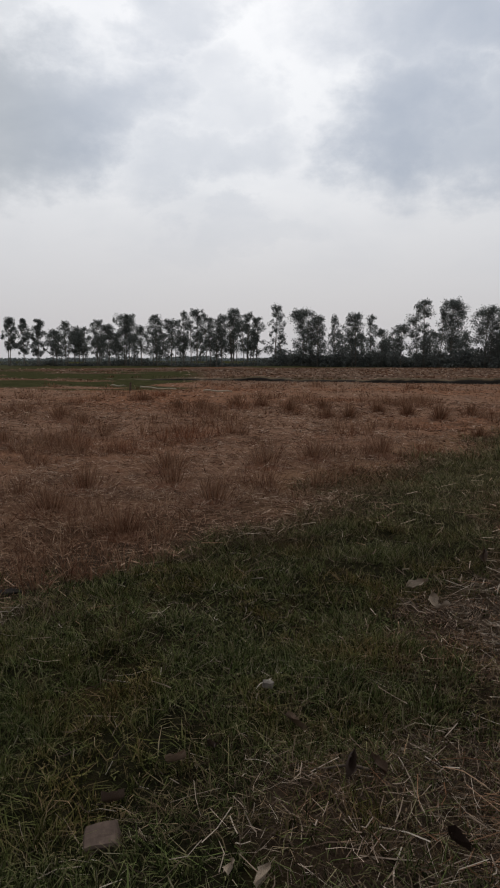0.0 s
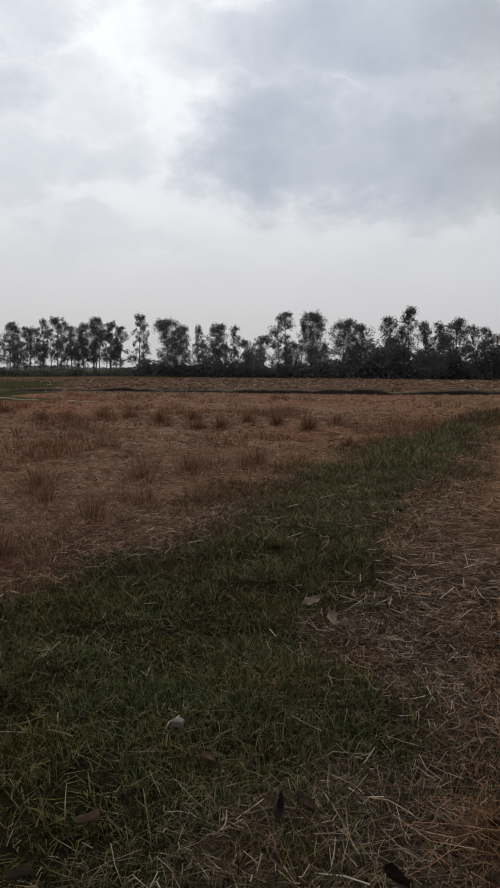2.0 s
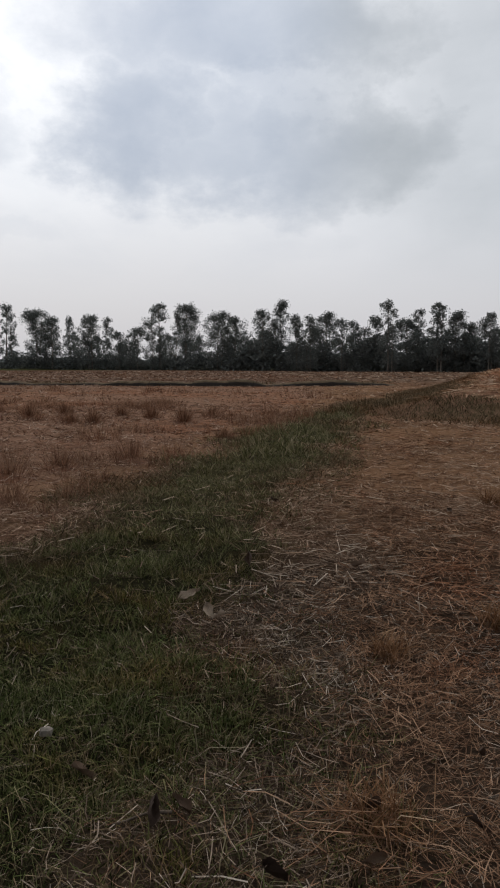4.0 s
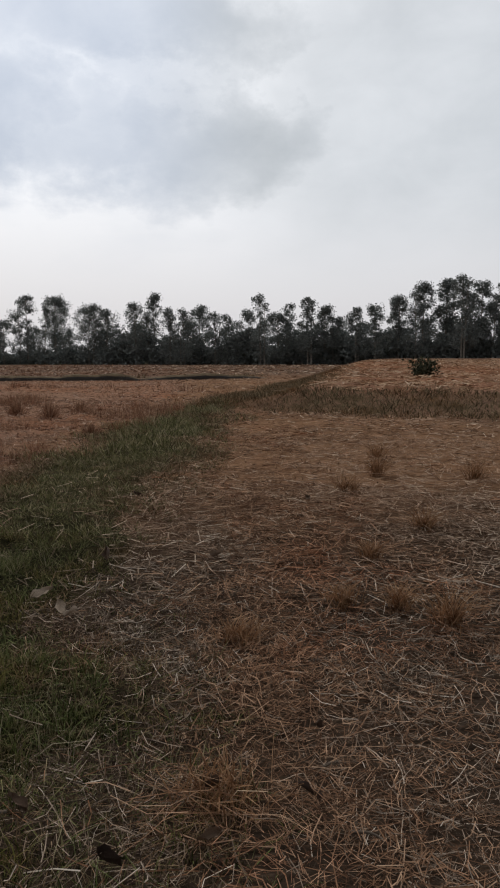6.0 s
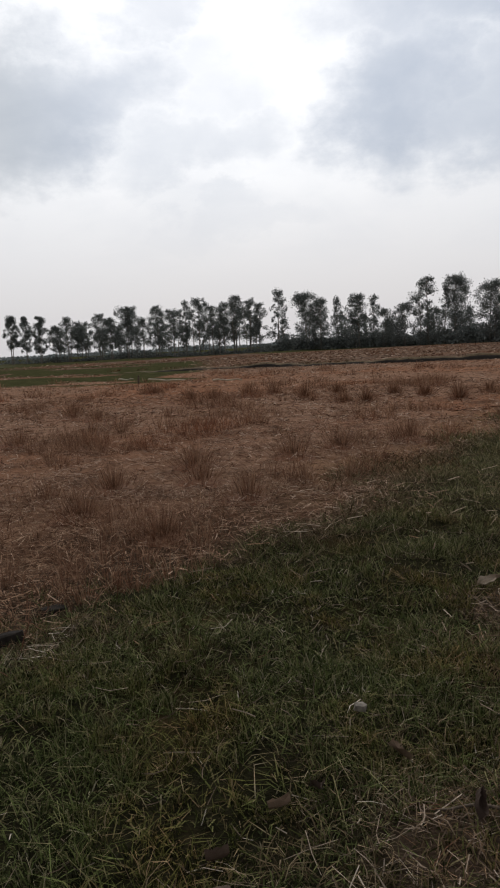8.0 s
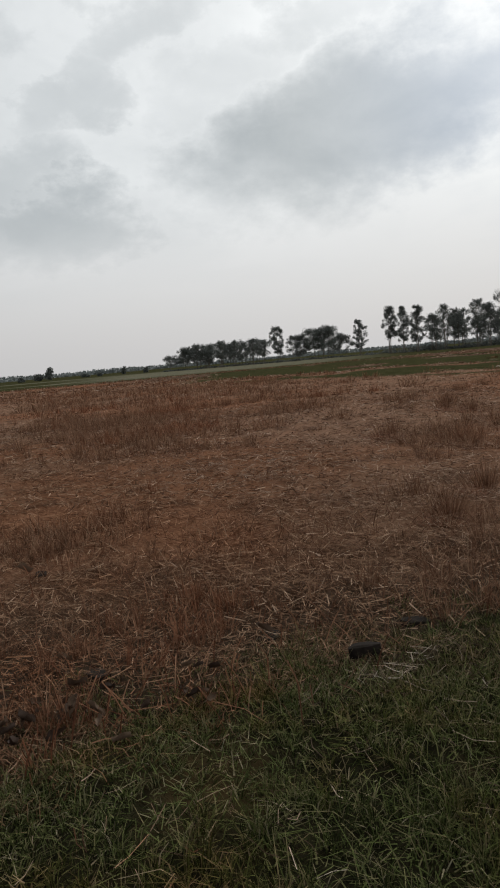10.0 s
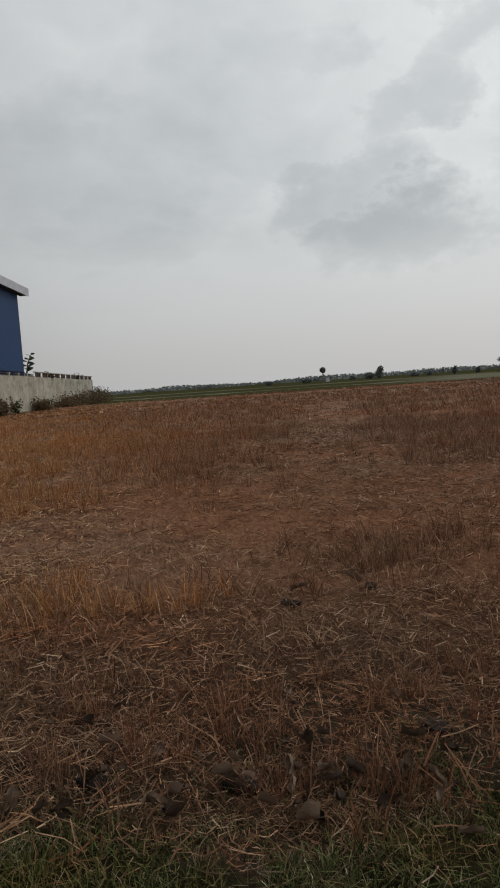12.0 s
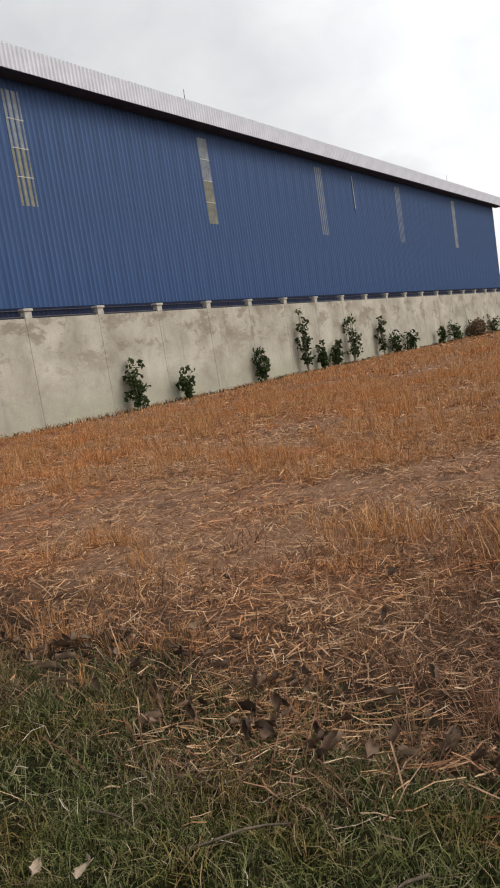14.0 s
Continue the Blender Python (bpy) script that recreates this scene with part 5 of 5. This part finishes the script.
LEAF_MESHES = [leaf_mesh(s) for s in range(9)]
PALE_LEAVES = [leaf_mesh(s, PALE_LEAF, 0.75) for s in range(20, 23)]
LEAVES_BUND = [(0.05, 3.54, 0.17), (0.17, 3.28, 0.16), (0.22, 3.22, 0.12), (-0.40, 1.5, 0.09), (-0.14, 1.86, 0.11), (0.69, 1.54, 0.10), (0.73, 1.78, 0.10), (0.43, 1.45, 0.11), (0.18, 1.67, 0.1),
               (-0.33, 1.60, 0.12), (0.02, 1.10, 0.10), (-0.06, 1.09, 0.09), (-0.50, 1.30, 0.10), (0.10, 1.60, 0.12), (1.01, 1.71, 0.11), (1.14, 2.1, 0.09), (0.38, 4.22, 0.14), (1.08, 4.35, 0.14), (2.11, 5.95, 0.13), (0.6, 6.2, 0.13), (-2.05, -1.03, 0.09), (-2.04, -0.86, 0.14)]
LEAVES_EDGE = [(-3.66, -2.06, 0.15), (-3.46, -1.97, 0.15), (-3.53, -1.71, 0.13), (-2.84, -0.65, 0.15), (-2.78, -0.38, 0.14), (-2.76, -0.26, 0.15), (-2.89, -0.02, 0.17), (-3.05, -0.68, 0.13), (-3.19, -0.27, 0.13),
               (-2.92, -0.2, 0.12), (-3.39, -0.12, 0.12), (-3.4, -1.08, 0.11), (-3.69, -1.13, 0.11), (-2.9, -1.15, 0.12), (-2.98, -1.0, 0.13), (-4.56, -0.54, 0.16), (-4.55, -1.53, 0.14), (-3.81, -1.4, 0.11), (-3.91, -0.44, 0.13)]
LEAVES_FIELD = [(-2.71, 1.03, 0.16), (-2.78, 0.72, 0.15), (-2.75, 0.93, 0.13), (-2.9, 0.0, 0.12), (-2.8, 1.4, 0.12), (-3.14, 1.5, 0.11), (-2.6, 0.47, 0.17), (-2.43, 0.86, 0.16), (-2.45, 0.9, 0.12), (-2.98, 0.26, 0.11),
                (-3.36, 1.11, 0.12), (-4.0, 1.03, 0.11), (-4.8, 1.64, 0.15), (-4.86, 2.04, 0.14), (-3.42, 0.24, 0.12), (-2.55, 1.2, 0.13), (-2.66, 2.35, 0.14), (-2.16, 1.25, 0.1)]


def build_leaves():
    # a drift of smaller leaves caught along the trodden edge of the field
    ys = rng.uniform(-3.2, 1.9, 84)
    xs = np.interp(ys, STRIP_Y, STRIP_LEFT) - np.abs(rng.normal(0.12, 0.34, 84))
    drift = list(zip(xs.tolist(), ys.tolist(), rng.uniform(0.06, 0.13, 84).tolist()))
    # and small heaps where they gather
    for cx, cy in ((-3.68, -2.08), (-3.59, -1.72), (-3.51, -1.31), (-3.2, -0.82), (-2.88, -0.66), (-2.86, -0.35), (-3.05, 0.28), (-2.73, 0.5), (-2.8, 0.74), (-2.81, 1.04), (-2.6, 1.25), (-2.56, 0.87)):
        for _ in range(5):
            drift.append((cx + rng.normal(0, 0.09), cy + rng.normal(0, 0.09), rng.uniform(0.06, 0.125)))
    for rows in (LEAVES_BUND, LEAVES_EDGE, LEAVES_FIELD, drift):
        for x, y, size in rows:
            ob = new("dead_leaf", LEAF_MESHES[int(rng.integers(9))])
            lift = 0.058 if rows is drift or rows is LEAVES_EDGE else 0.045
            ob.matrix_basis = pose(x, y, float(terrain(x, y)) + lift, rng.uniform(-50, 50), rng.uniform(-38, 38), rng.uniform(0, 360)) @ Matrix.Scale(size * 0.72, 4)
            if (x, y) in ((0.05, 3.54), (0.17, 3.28), (0.22, 3.22), (0.02, 1.10), (-0.06, 1.09), (-2.05, -1.03), (-2.04, -0.86)):
                ob.data = PALE_LEAVES[int(rng.integers(3))]
                ob.matrix_basis = pose(x, y, float(terrain(x, y)) + 0.055, rng.uniform(20, 45), rng.uniform(-25, 25), rng.uniform(0, 360)) @ Matrix.Scale(size * 0.72, 4)
                tagged(ob, "crumpled pale tan leaf standing up from the ground", "leaf", "fallen leaves")
                continue
            tagged(ob, "curled dry brown leaf lying on the straw and grass", "leaf", "fallen leaves")


build_leaves()


def lump(name, x, y, size, mat, label, category, seed, lift=0.0, turn=None):
    """A broken stone or clod: a cut, roughened block."""
    r = random.Random(seed)
    bm = bmesh.new()
    bmesh.ops.create_icosphere(bm, subdivisions=1 if mat is STONE else 2, radius=1.0)
    for v in bm.verts:
        c = v.co
        f = 1 + 0.45 * noise.noise(c * 1.6 + Vector((seed, 0, 0))) + 0.12 * noise.noise(c * 3.7)
        v.co = Vector((max(-0.75, min(0.8, c.x * f)) * size[0], max(-0.7, min(0.75, c.y * f)) * size[1], max(-0.6, min(0.62, c.z * f)) * size[2]))
    ob = new(name, bm_mesh(name, bm, mat))
    ob.matrix_basis = pose(x, y, float(terrain(x, y)) + size[2] * 0.2 + lift, r.uniform(-8, 8), r.uniform(-8, 8), r.uniform(0, 360) if turn is None else turn)
    return tagged(ob, label, category)


lump("stone", -0.30, 2.06, (0.028, 0.020, 0.026), STONE, "small pale broken stone lying in the grass", "stone", 2, 0.045)
lump("stone", 0.62, 6.28, (0.07, 0.06, 0.05), STONE, "pale stone in the grass beside the path", "stone", 3)
lump("clod", -2.02, 2.38, (0.092, 0.042, 0.048), CLOD, "dark blocky clod of earth at the edge of the stubble", "clod", 4, 0.03, 42)
lump("clod", -2.62, 2.36, (0.08, 0.06, 0.03), CLOD, "dark clod of earth in the stubble", "clod", 5)
lump("clod", -2.16, 2.92, (0.09, 0.05, 0.035), CLOD, "dark flat clod of earth between grass and stubble", "clod", 7)
lump("clod", -2.98, 0.26, (0.10, 0.06, 0.035), CLOD, "dark flat clod of earth in the trodden stubble", "clod", 8)
lump("clod", -2.77, 0.74, (0.10, 0.05, 0.04), CLOD, "dark flat clod of earth in the trodden stubble", "clod", 9)
lump("clod", -4.65, 1.53, (0.09, 0.05, 0.03), CLOD, "dark flat clod of earth in the trodden stubble", "clod", 10)
lump("clod", -4.76, 2.12, (0.08, 0.05, 0.03), CLOD, "dark flat clod of earth in the trodden stubble", "clod", 11)
lump("clod", -2.9, 1.55, (0.09, 0.06, 0.03), CLOD, "dark clod of earth in the stubble", "clod", 6)


def build_brick():
    bm = bmesh.new()
    box(bm, (-0.045, -0.04, -0.03), (0.045, 0.04, 0.03), 0.005)
    bmesh.ops.subdivide_edges(bm, edges=bm.edges[:], cuts=2, use_grid_fill=True)
    for v in bm.verts:
        v.co += Vector([noise.noise(v.co * 22 + Vector((k, 0, 0))) for k in (0, 9, 18)]) * 0.005
    ob = new("brick_piece", bm_mesh("brick_piece", bm, BRICK))
    ob.matrix_basis = pose(-0.45, 1.16, float(terrain(-0.45, 1.16)) + 0.012, 14, -9, 25)
    tagged(ob, "broken worn brick half buried in the grass", "brick")


build_brick()


def build_twigs():
    for x, y, long, turn in ((1.13, 1.88, 0.10, 8), (0.08, 1.62, 0.16, 200), (1.12, 1.51, 0.09, -30), (-2.3, -0.55, 0.34, 120), (-2.15, -0.1, 0.30, -40), (-2.35, -1.0, 0.22, 75)):
        n = 6
        ts = np.linspace(-0.5, 0.5, n)
        pts = np.stack([ts * long, 0.03 * long * np.sin(ts * 7), 0.01 + 0.006 * np.cos(ts * 5)], -1)
        ob = new("twig", mesh_of("twig", *tube(pts, np.linspace(0.005, 0.003, n), 6), TWIG, True))
        ob.matrix_basis = pose(x, y, float(terrain(x, y)) + 0.02, 0, 0, turn)
        tagged(ob, "short dry broken twig lying on the ground", "twig", "twigs")


build_twigs()


def straw_tuft(x, y, high, wide, count, label):
    """A dry sheaf that leans over from one root."""
    n = count
    a = rng.normal(0, wide / 3, n)
    b = rng.normal(0, wide / 3, n)
    v, q = blades(a * 0.5, b * 0.5, np.zeros(n) - 0.01, high * uni(0.5, 1.1, n), uni(0.003, 0.006, n), uni(0.2, 1.2, n), 0.6, 0.5)
    ob = new("straw_tuft", mesh_of("straw_tuft", v, q, TUFT))
    ob.matrix_basis = pose(x, y, float(terrain(x, y)))
    return tagged(ob, label, "straw tuft", "tufts on the path")


for x, y, h, w in ((2.73, 4.85, 0.15, 0.18), (2.05, 2.98, 0.16, 0.2), (1.9, 3.25, 0.12, 0.15), (3.25, 7.34, 0.2, 0.2), (2.09, 4.23, 0.12, 0.2), (1.63, 3.38, 0.1, 0.2), (0.75, 1.75, 0.11, 0.34), (1.0, 3.0, 0.1, 0.25), (2.6, 6.4, 0.16, 0.3), (3.7, 8.6, 0.2, 0.25), (4.2, 6.9, 0.2, 0.25)):
    straw_tuft(x, y, h * 1.35, w, 190, "tuft of dry orange straw standing on the trodden path")


def stubble_clump(x, y, high, wide, stalk=0.010):
    """A rounded hill of uncut stalks left standing in the field."""
    n = 330
    turn, out = uni(0, 2 * np.pi, n), np.minimum(np.abs(rng.normal(0, 1, n)), 2.2)
    a, b = np.cos(turn) * out * wide * 0.20, np.sin(turn) * out * wide * 0.20
    v, q = blades(a, b, np.zeros(n) - 0.02, high * np.clip(1.12 - 0.28 * out, 0.2, 1.1) * uni(0.5, 1.1, n), stalk * uni(0.7, 1.3, n), 0.14 + 0.55 * out * uni(0.3, 1.5, n), 0.6, 0.4, True, turn + rng.normal(0, 0.5, n))
    ring = np.radians(np.arange(0, 360, 30))
    crown = np.concatenate([np.stack([np.cos(ring) * f * wide, np.sin(ring) * f * wide, 0 * ring + z], -1) for f, z in ((0.50, -0.03), (0.28, 0.03), (0.04, 0.05))])
    rim = np.array([(r * 12 + k, r * 12 + (k + 1) % 12, (r + 1) * 12 + (k + 1) % 12, (r + 1) * 12 + k) for r in range(2) for k in range(12)])
    ob = new("stubble_clump", mesh_of("stubble_clump", *joined([(v, q), (crown, rim)]), STUBBLE))
    ob.matrix_basis = pose(x, y, float(terrain(x, y)))
    return tagged(ob, "rounded brown clump of uncut rice stalks in the field", "stubble clump", "clumps in the field")


for x, y, h, w in ((-4.95, 17.4, 0.36, 0.55), (-4.4, 18.6, 0.34, 0.5), (-3.6, 15.9, 0.30, 0.6), (-3.05, 15.7, 0.34, 0.45), (-2.8, 17.9, 0.34, 0.45), (-1.92, 17.0, 0.38, 0.5), (-1.08, 15.8, 0.38, 0.6), (-0.52, 17.4, 0.30, 0.55), (-6.26, 18.85, 0.34, 0.8), (-7.0, 18.85, 0.36, 0.9), (-7.5, 17.5, 0.36, 0.9), (-8.2, 17.5, 0.36, 0.9), (-10.9, 20.5, 0.38, 1.1), (-9.6, 14.1, 0.3, 0.8), (-0.06, 12.3, 0.22, 0.35)):
    stubble_clump(x, y, h, w)
for x, y, h, w in ((-3.65, 6.0, 0.24, 0.6), (-3.35, 7.35, 0.27, 0.55), (-2.4, 8.1, 0.26, 0.6), (-2.0, 8.85, 0.24, 0.5), (-2.08, 5.7, 0.22, 0.5), (-2.28, 4.4, 0.20, 0.35), (-1.25, 9.65, 0.27, 0.6), (-3.3, 4.9, 0.22, 0.5), (-2.9, 6.5, 0.2, 0.5), (-6.5, 15.8, 0.3, 0.9), (-8.8, 12.9, 0.3, 0.9), (-8.0, 12.6, 0.3, 0.8), (-7.3, 9.2, 0.28, 0.9)):
    stubble_clump(x, y, h * 1.2, w * 1.3, 0.0058)


bx, by = 10.6, 23.2
leafy("brush_pile", bx, by, float(terrain(bx, by)) - 0.05, 0.62, 1.45, BRUSH, 620, 0.13, "dark green brush pile on the raised straw ground", "bush", "", 12)


def build_poles():
    """Pale dry poles left lying in the stubble, and a short stake beside them."""
    for (x0, y0), (x1, y1) in (((-15.3, 28.3), (-12.5, 26.2)), ((-10.9, 25.3), (-9.6, 25.0)), ((-17.6, 29.6), (-16.4, 28.9))):
        n = 7
        ts = np.linspace(0, 1, n)
        xs, ys = x0 + (x1 - x0) * ts, y0 + (y1 - y0) * ts
        zs = terrain(xs, ys) + 0.16 + 0.02 * np.sin(ts * 9)
        base = np.array([x0, y0, zs[0]])
        ob = new("pole", mesh_of("pole", *tube(np.stack([xs, ys, zs], -1) - base, 0.034 - 0.012 * ts, 8), POLE, True))
        ob.matrix_basis = pose(*base)
        tagged(ob, "pale dry bamboo pole lying across the stubble", "pole", "poles in the field")
    z = float(terrain(-15.6, 27.9))
    ob = new("stake", mesh_of("stake", *tube([(0, 0, -0.05), (0.01, 0, 0.18), (0.02, 0.01, 0.36)], [0.05, 0.045, 0.04], 7), TWIG, True))
    ob.matrix_basis = pose(-15.6, 27.9, z)
    tagged(ob, "short dark wooden stake standing in the stubble", "stake")


build_poles()
